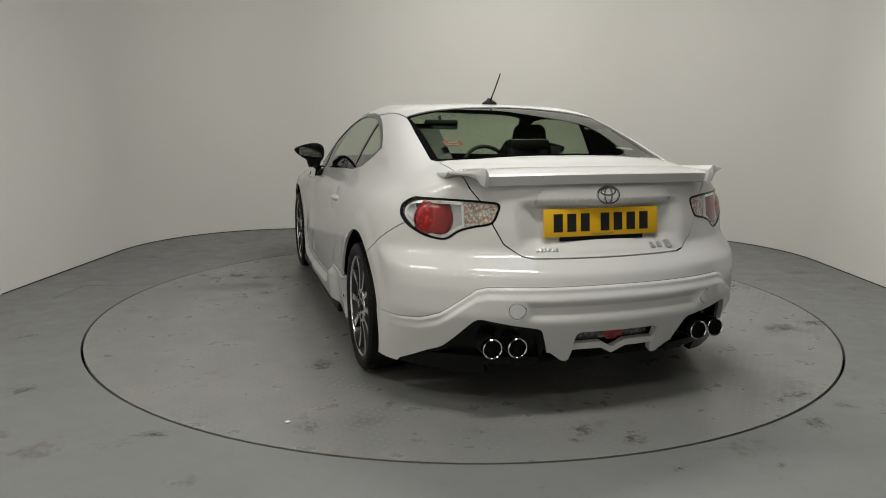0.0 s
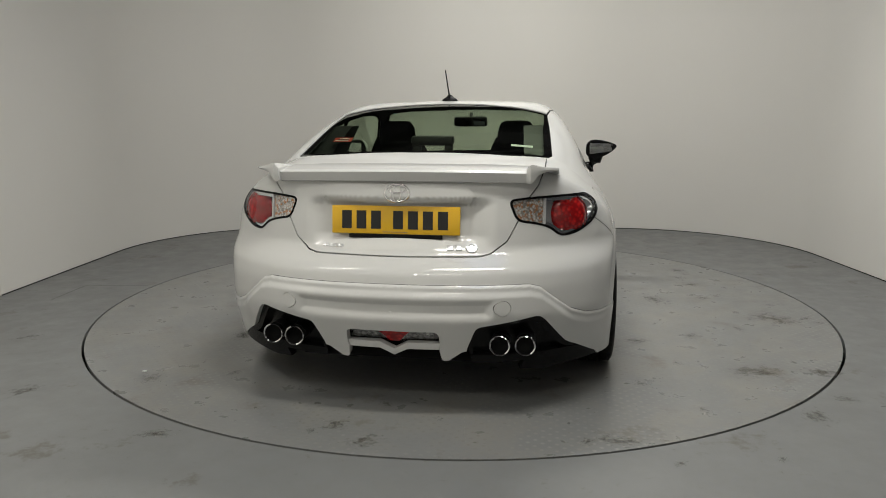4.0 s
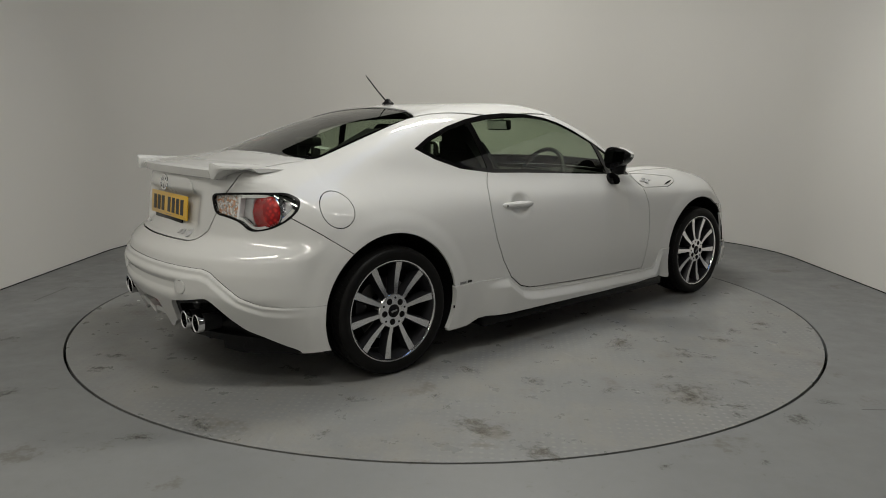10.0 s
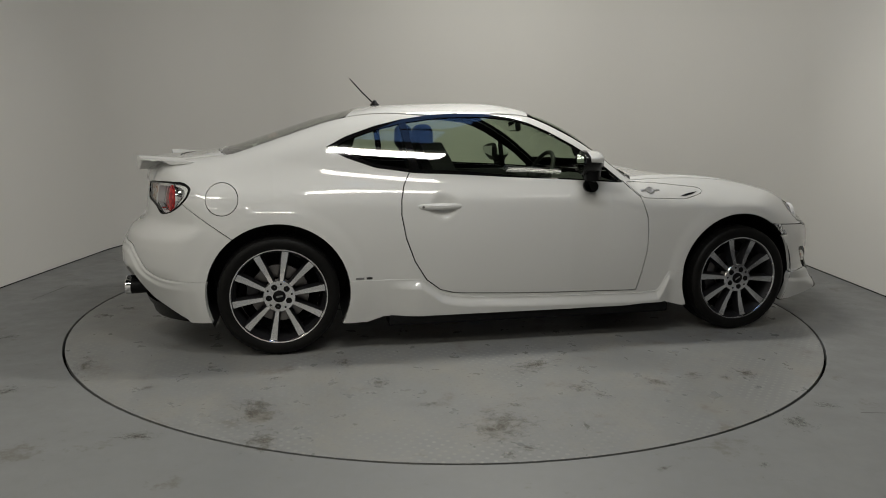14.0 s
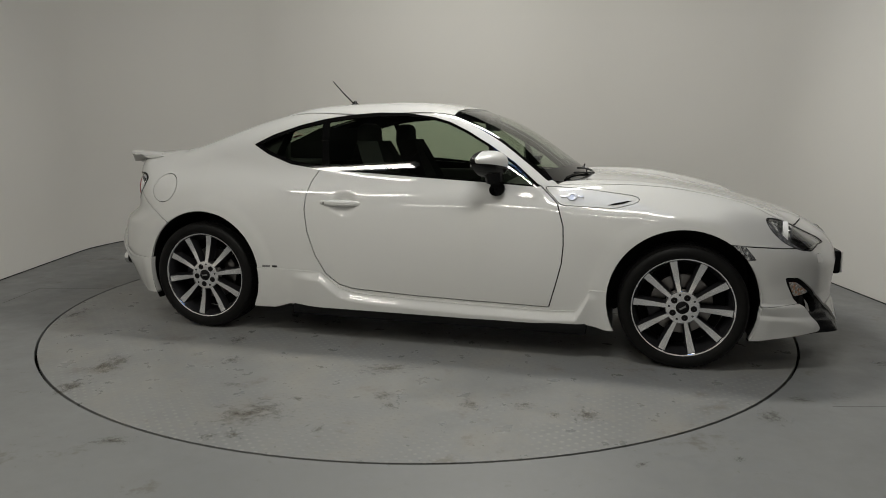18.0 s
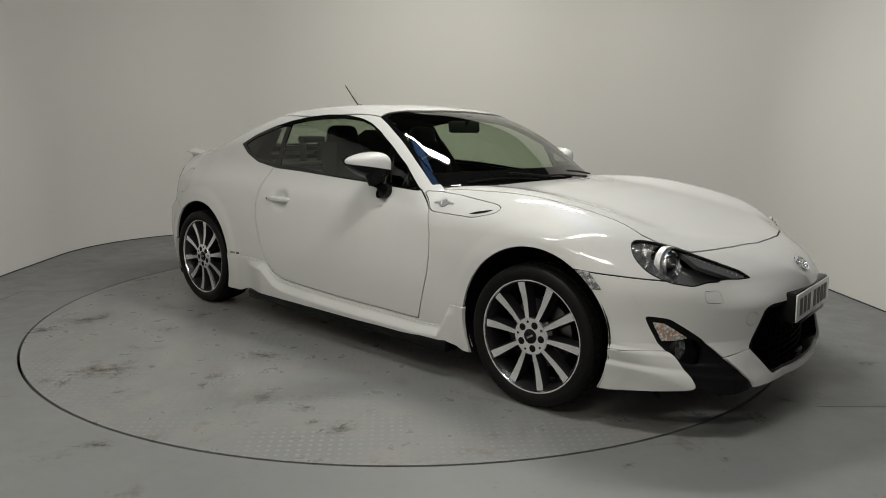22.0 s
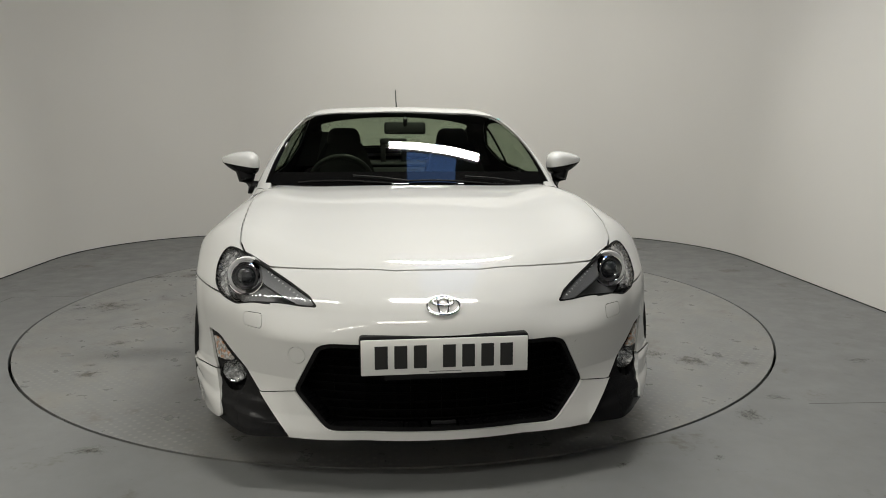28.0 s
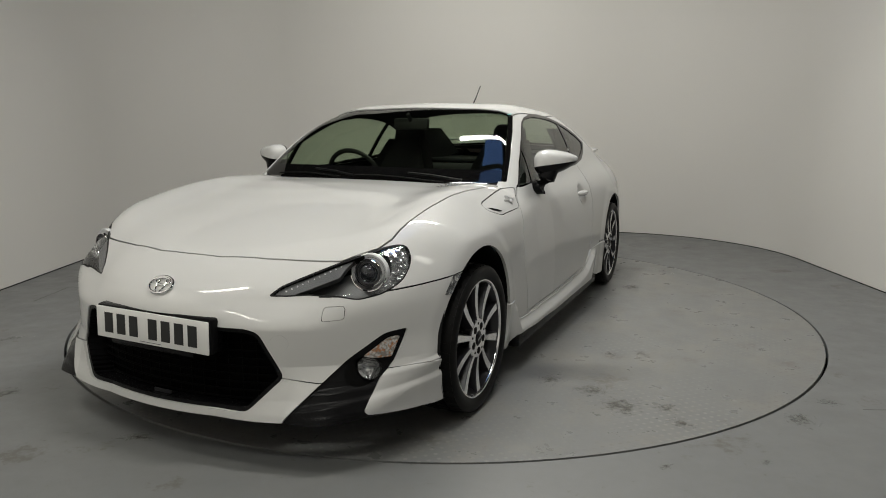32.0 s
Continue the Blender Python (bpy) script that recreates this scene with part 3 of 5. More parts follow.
def clip(p, f, s):
    """Cuts triangles along the zero line of s: points, triangles where s < 0, triangles where s > 0."""
    s = np.where(np.abs(s) < 1e-7, 1e-7, s)
    neg = s[f] < 0
    count = neg.sum(1)
    inner, outer = [f[count == 3]], [f[count == 0]]
    new_p = [p]
    total = len(p)
    for k in (1, 2):
        t = f[count == k]
        if not len(t):
            continue
        m = neg[count == k] if k == 1 else ~neg[count == k]
        roll = m.argmax(1)
        t = t[np.arange(len(t))[:, None], (roll[:, None] + np.arange(3)) % 3]
        ends = np.concatenate([t[:, [0, 1]], t[:, [0, 2]]])
        key, back = np.unique(np.sort(ends, 1), axis=0, return_inverse=True)
        back = back.ravel()
        w = s[key[:, 0]] / (s[key[:, 0]] - s[key[:, 1]])
        new_p.append(p[key[:, 0]] + (p[key[:, 1]] - p[key[:, 0]]) * w[:, None])
        q, r = back[: len(t)] + total, back[len(t) :] + total
        total += len(key)
        one = np.stack([t[:, 0], q, r], 1)
        two = np.concatenate([np.stack([q, t[:, 1], t[:, 2]], 1), np.stack([q, t[:, 2], r], 1)])
        (inner if k == 1 else outer).append(one)
        (outer if k == 1 else inner).append(two)
    return np.concatenate(new_p), np.concatenate(inner), np.concatenate(outer)


def tidy(p, f):
    used, back = np.unique(f, return_inverse=True)
    return p[used], back.reshape(f.shape)


def inside(points, a, b):
    """A signed distance to a closed outline in the plane of axes a, b: negative inside."""
    poly = np.array(points, float)

    def measure_(p):
        q = p[:, [a, b]]
        best = np.full(len(q), 1e9)
        odd = np.zeros(len(q), bool)
        for c, e in zip(poly, np.roll(poly, -1, 0)):
            d = e - c
            w = np.clip(((q - c) @ d) / (d @ d + 1e-12), 0, 1)
            best = np.minimum(best, np.hypot(*(q - c - w[:, None] * d).T))
            cross = ((c[1] > q[:, 1]) != (e[1] > q[:, 1])) & (q[:, 0] < (e[0] - c[0]) * (q[:, 1] - c[1]) / (e[1] - c[1] + 1e-12) + c[0])
            odd ^= cross
        return np.where(odd, -best, best)

    return measure_


def oblique(points):
    test = inside(points, 0, 1)
    return lambda p: test(np.stack([p[:, 0] - p[:, 1], p[:, 2]], 1))


def rounded(points, r=0.03, n=5):
    """An outline with its corners turned off."""
    out = []
    k = len(points)
    for i in range(k):
        a, b, c = (Vector(points[j % k]) for j in (i - 1, i, i + 1))
        ra, rc = min(r, (a - b).length * 0.45), min(r, (c - b).length * 0.45)
        s, e = b + (a - b).normalized() * ra, b + (c - b).normalized() * rc
        for j in range(n + 1):
            w = j / n
            out.append(tuple((1 - w) ** 2 * s + 2 * w * (1 - w) * b + w * w * e))
    return out


class Skin:
    """The part of the half skin that is not yet taken."""

    def __init__(self):
        self.p, self.f = body_skin()

    def take(self, test, gap=0.0):
        """Cuts out where test < 0, leaving a joint of that width: the piece that came out."""
        piece = self.p, self.f
        if gap:
            q, fi, _ = clip(*piece, test(self.p) + gap / 2)
            piece = tidy(q, fi)
            q, _, fo = clip(self.p, self.f, test(self.p) - gap / 2)
            self.p, self.f = tidy(q, fo)
            return piece
        q, fi, fo = clip(*piece, test(self.p))
        self.p, self.f = tidy(q, fo)
        return tidy(q, fi)


def panel(name, piece, mat, parent, sides="centre", rim=0.012, push=0.0, label=""):
    """A piece of skin as sheet metal with turned-in edges: on both sides as one ("centre"), or mirrored as two ("pair")."""
    p, f = piece
    if not len(f):
        return []
    nrm = normals_of(p)
    if callable(push):
        rise_ = np.stack([push(p + d) - push(p - d) for d in np.eye(3) * 1e-3], 1) / 2e-3
        p = p + nrm * push(p)[:, None]
        rise_ = rise_ - nrm * (rise_ * nrm).sum(1, keepdims=True)
        nrm = nrm - rise_
        nrm = nrm / np.linalg.norm(nrm, axis=1, keepdims=True)
        nrm[p[:, 0] < 1e-4, 0] = 0
    else:
        p = p + nrm * push
    if rim:
        e = np.concatenate([f[:, [0, 1]], f[:, [1, 2]], f[:, [2, 0]]])
        key, inv, cnt = np.unique(np.sort(e, 1), axis=0, return_inverse=True, return_counts=True)
        edge = e[cnt[inv.ravel()] == 1]
        if sides == "centre":
            edge = edge[~((p[edge[:, 0], 0] < 1e-4) & (p[edge[:, 1], 0] < 1e-4))]
        vs, back = np.unique(edge, return_inverse=True)
        back = back.reshape(edge.shape)
        n0 = len(p)
        top, low = p[vs], p[vs] - nrm[vs] * rim
        m = len(vs)
        p = np.concatenate([p, top, low])
        # an even shading along the turned edge
        lead = top[back[:, 1]] - top[back[:, 0]]
        side_n = np.zeros((m, 3))
        for k in (0, 1):
            np.add.at(side_n, back[:, k], np.cross(lead, nrm[vs][back[:, k]]))
        for _ in range(12):
            mean = side_n * 1.0
            np.add.at(mean, back[:, 0], side_n[back[:, 1]])
            np.add.at(mean, back[:, 1], side_n[back[:, 0]])
            side_n = mean / 3
        side_n = side_n / np.maximum(np.linalg.norm(side_n, axis=1, keepdims=True), 1e-9)
        rim_n = np.concatenate([side_n, side_n])
        rimf = np.concatenate([np.stack([edge_[1] * 0 + n0 + back[:, 1], n0 + back[:, 0], n0 + m + back[:, 0]], 1) for edge_ in (edge.T,)] + [np.stack([n0 + back[:, 1], n0 + m + back[:, 0], n0 + m + back[:, 1]], 1)])
    else:
        rimf, rim_n = np.zeros((0, 3), int), np.zeros((0, 3))
    made = []
    for mirror in ((1,) if sides == "right" else (-1,) if sides == "left" else (1, -1)):
        q = p * (mirror, 1, 1)
        nn = np.concatenate([nrm, rim_n]) * (mirror, 1, 1)
        ff = np.concatenate([f, rimf])[:, ::mirror]
        made.append((q, nn, ff))
    if sides == "centre":
        (qa, na, fa), (qb, nb, fb) = made
        sets = [(np.concatenate([qa, qb]), np.concatenate([fa, fb + len(qa)]), np.concatenate([na, nb]), len(f), len(qa))]
    else:
        sets = [(q, ff, nn, len(f), 0) for q, nn, ff in made]
    obs = []
    for q, ff, nn, nf, second in sets:
        me = bpy.data.meshes.new(name)
        me.from_pydata(q.tolist(), [], ff.tolist())
        me.polygons.foreach_set("use_smooth", [True] * len(me.polygons))
        me.normals_split_custom_set_from_vertices(nn.tolist())
        me.materials.append(mat)
        ob = new(name, me)
        ob.parent = parent
        if label:
            tagged(ob, label=label)
        obs.append(ob)
    return obs


def both(*tests):
    return lambda p: np.maximum.reduce([t(p) for t in tests])


def ahead_of(y):
    return lambda p: y - p[:, 1]


def behind(y):
    return lambda p: p[:, 1] - y


car = tagged(new("car"), label="white two-door sports coupe parked on the turntable", category="car")

WINDOW = [(-1.035, 1.03), (-0.929, 1.086), (-0.781, 1.138), (-0.631, 1.175), (-0.48, 1.198), (-0.327, 1.209), (-0.172, 1.207), (-0.014, 1.185), (0.081, 1.159), (0.179, 1.116), (0.311, 1.044), (0.446, 0.958), (0.59, 0.838), (0.283, 0.857), (-0.032, 0.872), (-0.34, 0.889), (-0.58, 0.898), (-0.786, 0.926), (-0.93, 0.975)]
DOOR = [(-0.60, 0.95), (-0.612, 0.90), (-0.645, 0.84), (-0.662, 0.77), (-0.666, 0.693), (-0.645, 0.575), (-0.601, 0.455), (-0.541, 0.357), (-0.466, 0.30), (-0.40, 0.282), (-0.344, 0.276), (-0.035, 0.262), (0.651, 0.246), (0.683, 0.37), (0.706, 0.47), (0.712, 0.56), (0.707, 0.654), (0.674, 0.762), (0.585, 0.845), (0.4, 0.93), (-0.2, 1.0)]
SKIRT = [(-0.933, 0.369), (-0.57, 0.363), (-0.52, 0.325), (-0.46, 0.282), (-0.40, 0.266), (-0.30, 0.256), (-0.035, 0.246), (0.66, 0.230), (0.78, 0.236), (0.80, 0.262), (0.845, 0.345), (0.96, 0.35), (0.96, 0.10), (0.92, 0.145), (0.84, 0.172), (-0.766, 0.174), (-0.848, 0.147), (-0.97, 0.147), (-0.97, 0.369)]
SCREEN = [(-0.1, 0.80), (0.2, 0.795), (0.42, 0.757), (0.60, 0.70), (0.735, 0.615), (0.700, 0.47), (0.640, 0.27), (0.575, 0.09), (0.42, 0.112), (0.2, 0.128), (-0.1, 0.132)]
BACKLIGHT = [(-0.1, -0.835), (0.2, -0.842), (0.40, -0.868), (0.548, -0.918), (0.572, -1.2), (0.590, -1.50), (0.572, -1.535), (0.4, -1.575), (-0.1, -1.60)]
TAILLAMP = [(0.428, 0.847), (0.52, 0.856), (0.65, 0.861), (0.84, 0.862), (0.84, 0.80), (0.80, 0.75), (0.765, 0.72), (0.713, 0.699), (0.665, 0.690), (0.624, 0.700), (0.59, 0.732), (0.532, 0.750), (0.464, 0.760)]
# the headlamp is outlined in x - y and z, as it wraps round the corner
HEADLAMP = [(-0.903, 0.710), (-0.897, 0.668), (-0.922, 0.635), (-0.965, 0.603), (-1.02, 0.583), (-1.085, 0.566), (-1.198, 0.554), (-1.287, 0.565), (-1.42, 0.568), (-1.512, 0.563), (-1.598, 0.564), (-1.531, 0.594), (-1.394, 0.628), (-1.245, 0.664), (-1.12, 0.691), (-1.02, 0.710), (-0.95, 0.716)]
BEZEL = [(0.790, 0.445), (0.738, 0.437), (0.645, 0.355), (0.599, 0.300), (0.493, 0.170), (0.45, 0.10), (0.45, 0.05), (1.0, 0.05), (1.0, 0.125), (0.86, 0.145), (0.80, 0.162), (0.720, 0.186), (0.727, 0.235), (0.738, 0.288), (0.766, 0.345)]
GRILLE = [(-0.1, 0.475), (0.36, 0.468), (0.40, 0.455), (0.476, 0.305), (0.375, 0.196), (0.35, 0.188), (-0.1, 0.186)]
PIPES = [(0.322, 0.384), (0.548, 0.421), (0.572, 0.408), (0.655, 0.285), (0.70, 0.258), (0.80, 0.182), (0.80, 0.05), (0.27, 0.05), (0.282, 0.285)]
FOGREAR = [(-0.1, 0.364), (0.168, 0.364), (0.181, 0.352), (0.184, 0.288), (0.06, 0.286), (0.0, 0.258), (-0.1, 0.238)]

skin = Skin()
X, Y, Z = 0, 1, 2


def arch(y0, r):
    return lambda p: np.maximum(np.hypot(p[:, 1] - y0, p[:, 2] - 0.312) - r, 0.45 - p[:, 0])


def sill(p):
    """How far a point lies under the lower edge of the bodywork."""
    x, y = p[:, 0], p[:, 1]
    edge = np.interp(y, [-2.2, -2.06, -1.9, -1.78, -1.63, -0.95, -0.84, -0.76, 0.84, 0.93, 1.62, 1.75, 1.9, 2.06, 2.2], [0.20, 0.185, 0.152, 0.165, 0.176, 0.147, 0.147, 0.172, 0.172, 0.147, 0.140, 0.158, 0.171, 0.163, 0.157])
    tabs = np.interp(x, [0.0, 0.05, 0.180, 0.184, 0.192, 0.212, 0.265, 0.290, 0.30], [0.293, 0.293, 0.293, 0.237, 0.230, 0.232, 0.272, 0.278, 0.20])
    edge = np.where(y < -1.95, np.maximum(edge, tabs), edge)
    return p[:, 2] - edge


skin.take(sill)
skin.take(arch(-AXLE, 0.352))
skin.take(arch(AXLE - 0.005, 0.352))
side_glass = skin.take(both(inside(WINDOW, Y, Z), lambda p: 0.4 - p[:, 0]))
windscreen = skin.take(both(inside(SCREEN, X, Y), lambda p: 0.8 - p[:, 2]))
rear_glass = skin.take(both(inside(BACKLIGHT, X, Y), lambda p: 0.9 - p[:, 2]))


def tail_outline(p):
    """Negative inside the tail lamp, which ends on the flank along a line of its own."""
    end = p[:, 1] - np.interp(p[:, 2], [0.69, 0.70, 0.708, 0.744, 0.787, 0.83, 0.856], [-1.83, -1.80, -1.780, -1.738, -1.704, -1.686, -1.696])
    return join_max(inside(rounded(TAILLAMP, 0.03), X, Z)(p), end * 0.85, 0.05)


taillamp = skin.take(both(tail_outline, behind(-1.5)))
headlamp = skin.take(both(oblique(rounded(HEADLAMP, 0.02)), ahead_of(1.4), lambda p: 0.3 - p[:, 0]))
bezel = skin.take(both(inside(rounded(BEZEL, 0.012), X, Z), ahead_of(1.4)))
grille = skin.take(both(inside(rounded(GRILLE, 0.02), X, Z), ahead_of(1.6)))
pipe_trim = skin.take(both(inside(rounded(PIPES, 0.02), X, Z), behind(-1.6)))
rear_fog = skin.take(both(inside(rounded(FOGREAR, 0.01), X, Z), behind(-1.8)))

under = skin.p.copy(), skin.f.copy()
under_piece = (under[0] - normals_of(under[0]) * 0.014, under[1])
panel("inner_shell", under_piece, GAP, car, "centre", rim=0)

patch = tidy(*clip(skin.p, skin.f, np.maximum(np.hypot(skin.p[:, 1] + 1.542, skin.p[:, 2] - 0.783) - 0.0789, 0.5 - skin.p[:, 0]))[:2])
flap = skin.take(lambda p: np.maximum(np.hypot(p[:, 1] + 1.542, p[:, 2] - 0.783) - 0.077, 0.5 - p[:, 0]), 0.004)
panel("fuel_flap", flap, PAINT, car, "right")
panel("quarter_infill", patch, PAINT, car, "left", rim=0)
door = skin.take(both(inside(DOOR, Y, Z), lambda p: 0.5 - p[:, 0]), 0.006)
panel("door", door, PAINT, car, "pair")
skirt = skin.take(both(inside(SKIRT, Y, Z), lambda p: 0.5 - p[:, 0]))


def skirt_swell(p):
    """The skirt leans out below its curved upper edge."""
    edge = np.interp(p[:, 1], [-0.57, -0.52, -0.46, -0.40, -0.30, -0.035, 0.66, 0.78, 0.80, 0.845], [0.363, 0.325, 0.282, 0.266, 0.256, 0.246, 0.230, 0.236, 0.262, 0.345])
    return 0.006 + 0.028 * step(edge - p[:, 2] - 0.026, 0.022) * step(p[:, 1] + 0.66, 0.10) * step(0.84 - p[:, 1], 0.06)


panel("side_skirt", skirt, PAINT, car, "pair", push=skirt_swell, rim=0.03)

VENT = [(0.60, 0.842), (0.80, 0.832), (1.034, 0.808), (1.068, 0.795), (1.05, 0.775), (0.945, 0.748), (0.80, 0.752), (0.69, 0.756)]
vent = skin.take(both(inside(rounded(VENT, 0.02), Y, Z), lambda p: 0.5 - p[:, 0]), 0.0035)
panel("vent_panel", vent, PAINT, car, "pair")
LAMPSIDE = [(1.46, 0.600), (1.54, 0.598), (1.597, 0.532), (1.545, 0.530)]
repeater = skin.take(both(inside(LAMPSIDE, Y, Z), lambda p: 0.5 - p[:, 0]))
WASHER = [(0.578, 0.490), (0.640, 0.495), (0.640, 0.538), (0.578, 0.536)]
washer = skin.take(both(inside(rounded(WASHER, 0.01), X, Z), ahead_of(1.4)), 0.0016)
panel("washer_cover", washer, PAINT, car, "pair")
cap = skin.take(both(lambda p: np.hypot(p[:, 0] - 0.42, p[:, 2] - 0.452) - 0.028, behind(-1.6)), 0.002)
panel("bumper_cap", cap, PAINT, car, "pair", push=0.026)

TOW = (0.462, 0.421)
tow_hole = tidy(*clip(skin.p, skin.f, np.maximum(np.hypot(skin.p[:, 0] - TOW[0], skin.p[:, 2] - TOW[1]) - 0.0275, 1.5 - skin.p[:, 1]))[:2])
tow = skin.take(both(lambda p: np.hypot(p[:, 0] - TOW[0], p[:, 2] - TOW[1]) - 0.027, ahead_of(1.5)), 0.0014)
panel("tow_cover", tow, PAINT, car, "right")
panel("bumper_infill", tow_hole, PAINT, car, "left", rim=0)

HOOD = [(-0.1, 1.936), (0.14, 1.928), (0.32, 1.889), (0.47, 1.837), (0.567, 1.805), (0.66, 1.716), (0.683, 1.66), (0.690, 1.57), (0.698, 1.3), (0.70, 0.9), (0.705, 0.66), (0.58, 0.72), (0.40, 0.79), (-0.1, 0.83)]
bonnet = skin.take(both(inside(HOOD, X, Y), lambda p: 0.55 - p[:, 2]), 0.006)
panel("bonnet", bonnet, PAINT, car, "centre")
cowl = skin.take(both(lambda p: inside(SCREEN, X, Y)(p) - 0.075, ahead_of(0.5), lambda p: p[:, 0] - 0.70, lambda p: 0.8 - p[:, 2]))
panel("cowl", cowl, PLASTIC, car, "centre", push=-0.008, rim=0)
LID = [(-0.1, 0.632), (0.33, 0.634), (0.37, 0.643), (0.43, 0.686), (0.468, 0.76), (0.50, 0.84), (0.545, 0.90), (0.565, 0.96), (0.57, 1.2), (-0.1, 1.2)]
boot = skin.take(both(inside(LID, X, Z), lambda p: p[:, 1] + 1.613 - 0.22 * p[:, 0] ** 2), 0.005)
TRIM_UP = [(-0.1, 0.838), (0.318, 0.838), (0.287, 0.885), (0.262, 0.902), (0.23, 0.906), (-0.1, 0.906)]
q_, raised, plain = clip(*boot, both(inside(TRIM_UP, X, Z), behind(-1.9))(boot[0]))
panel("boot_lid", tidy(q_, plain), PAINT, car, "centre")
panel("boot_garnish", tidy(q_, raised), PAINT, car, "centre", push=0.006, rim=0.014)
top = skin.take(both(lambda p: p[:, 0] - np.interp(p[:, 1], [-0.95, -0.4, 0.02], [0.548, 0.60, 0.574]), lambda p: 1.15 - p[:, 2], lambda p: p[:, 1] - 0.2), 0.009)
panel("roof_panel", top, PAINT, car, "centre")


def kit_line(p):
    return p[:, 2] - np.interp(p[:, 0], [0.0, 0.52, 0.56, 0.62, 0.68, 0.74, 0.80, 0.86], [0.539, 0.536, 0.525, 0.475, 0.425, 0.396, 0.386, 0.382])


def kit_swell(p):
    """A thin raised edge and a fuller roll below it, dying out towards the wheel arches."""
    swell = np.interp(p[:, 1], [-1.95, -1.72], [1.0, 0.06])
    return 0.002 + swell * (0.010 * step(-kit_line(p) - 0.005, 0.006) + 0.012 * step(-kit_line(p) - 0.034, 0.014))


rear_kit = skin.take(both(kit_line, behind(-1.45)), 0.0014)
panel("rear_skirt", rear_kit, PAINT, car, "centre", push=kit_swell, rim=0.03)


def bumper_line(p):
    return np.maximum(p[:, 1] + 1.45, (p[:, 2] - 0.758) - (p[:, 1] + 1.736) * (-0.70))


rear_bumper = skin.take(both(bumper_line, lambda p: p[:, 2] - 0.80), 0.005)
panel("rear_bumper", rear_bumper, PAINT, car, "centre")


def lip_line(p):
    return p[:, 2] - np.interp(p[:, 0], [0.0, 0.46, 0.58, 0.75, 0.86], [0.30, 0.305, 0.285, 0.315, 0.312])


front_lip = skin.take(both(lip_line, ahead_of(1.3)), 0.003)
panel("front_spoiler", front_lip, PAINT, car, "centre", push=0.006, rim=0.03)
front_bumper = skin.take(both(ahead_of(1.4), lambda p: p[:, 2] - np.where(p[:, 0] > 0.55, 0.596 - 0.08 * (p[:, 1] - 1.54), 0.9)), 0.005)
panel("front_bumper", front_bumper, PAINT, car, "centre")
wing = skin.take(both(ahead_of(0.55), lambda p: p[:, 2] - 1.0))
panel("front_wing", wing, PAINT, car, "pair")
panel("rear_quarter", (skin.p, skin.f), PAINT, car, "pair")


# ---------------------------------------------------------------- the car's other parts


def split(piece, test):
    q, fi, fo = clip(*piece, test(piece[0]))
    return tidy(q, fi), tidy(q, fo)


def at_side(y, z):
    p = cast(np.array([[0.0, y, z]]), np.array([[1.0, 0, 0]]))
    return Vector(p[0]), Vector(normals_of(p)[0])


def at_front(x, z):
    p = cast(np.array([[x, 1.2, z]]), np.array([[0, 1.0, 0]]))
    return Vector(p[0]), Vector(normals_of(p)[0])


def at_rear(x, z):
    p = cast(np.array([[x, -1.3, z]]), np.array([[0, -1.0, 0]]))
    return Vector(p[0]), Vector(normals_of(p)[0])


def at_top(x, y):
    p = cast(np.array([[x, y, 0.6]]), np.array([[0, 0, 1.0]]))
    return Vector(p[0]), Vector(normals_of(p)[0])


def seat_on(p, n, up=(0, 0, 1)):
    """A pose at p whose z axis is n and whose y axis leans to up."""
    n = Vector(n).normalized()
    x = Vector(up).cross(n).normalized()
    return Matrix.Translation(p) @ Matrix((x, n.cross(x), n)).transposed().to_4x4()


def put(ob, m):
    ob.matrix_local = m
    return ob


def mirrored(bm):
    for v in bm.verts:
        v.co.x = -v.co.x
    bmesh.ops.reverse_faces(bm, faces=bm.faces)
    return bm


def on_both(build):
    """Calls build(bm) for the right side, and mirrors it for the left."""
    out = []
    for side in (1, -1):
        bm = bmesh.new()
        build(bm)
        out.append(bm if side == 1 else mirrored(bm))
    return out


# glass and its black borders
trim_band, panes = split(side_glass, lambda p: np.interp(p[:, 1], [-0.3, 0.0], [-0.020, -0.008]) - inside(WINDOW, Y, Z)(p))
panel("window_trim", trim_band, FRIT, car, "pair", rim=0.01, push=-0.001, label="black window surround")
post, panes = split(panes, lambda p: np.abs(p[:, 1] - np.interp(p[:, 2], [0.88, 1.18], [-0.572, -0.632])) - 0.021)
panel("door_pillar", post, FRIT, car, "pair", rim=0.008, push=-0.002)
sail, panes = split(panes, lambda p: np.abs(p[:, 1] - np.interp(p[:, 2], [0.83, 1.02], [0.375, 0.322])) - 0.017)
panel("window_divider", sail, FRIT, car, "pair", rim=0.008, push=-0.002)
rear_pane, front_pane = split(panes, lambda p: p[:, 1] + 0.6)
panel("quarter_window", rear_pane, GLASS, car, "pair", rim=0, push=-0.005)
panel("door_window", front_pane, GLASS, car, "pair", rim=0, push=-0.005)
border, pane = split(windscreen, lambda p: np.minimum(-0.026 - inside(SCREEN, X, Y)(p), 0.715 - 0.30 * p[:, 0] ** 2 - p[:, 1]))
panel("windscreen_border", border, FRIT, car, rim=0.006, push=-0.004)
panel("windscreen", pane, GLASS, car, rim=0, push=-0.005)
border, pane = split(rear_glass, lambda p: np.minimum(np.interp(p[:, 1], [-1.2, -0.98], [-0.035, -0.016]) - inside(BACKLIGHT, X, Y)(p), 0.0 * p[:, 1] + 9))
panel("rear_window_border", border, FRIT, car, rim=0.006, push=-0.004)
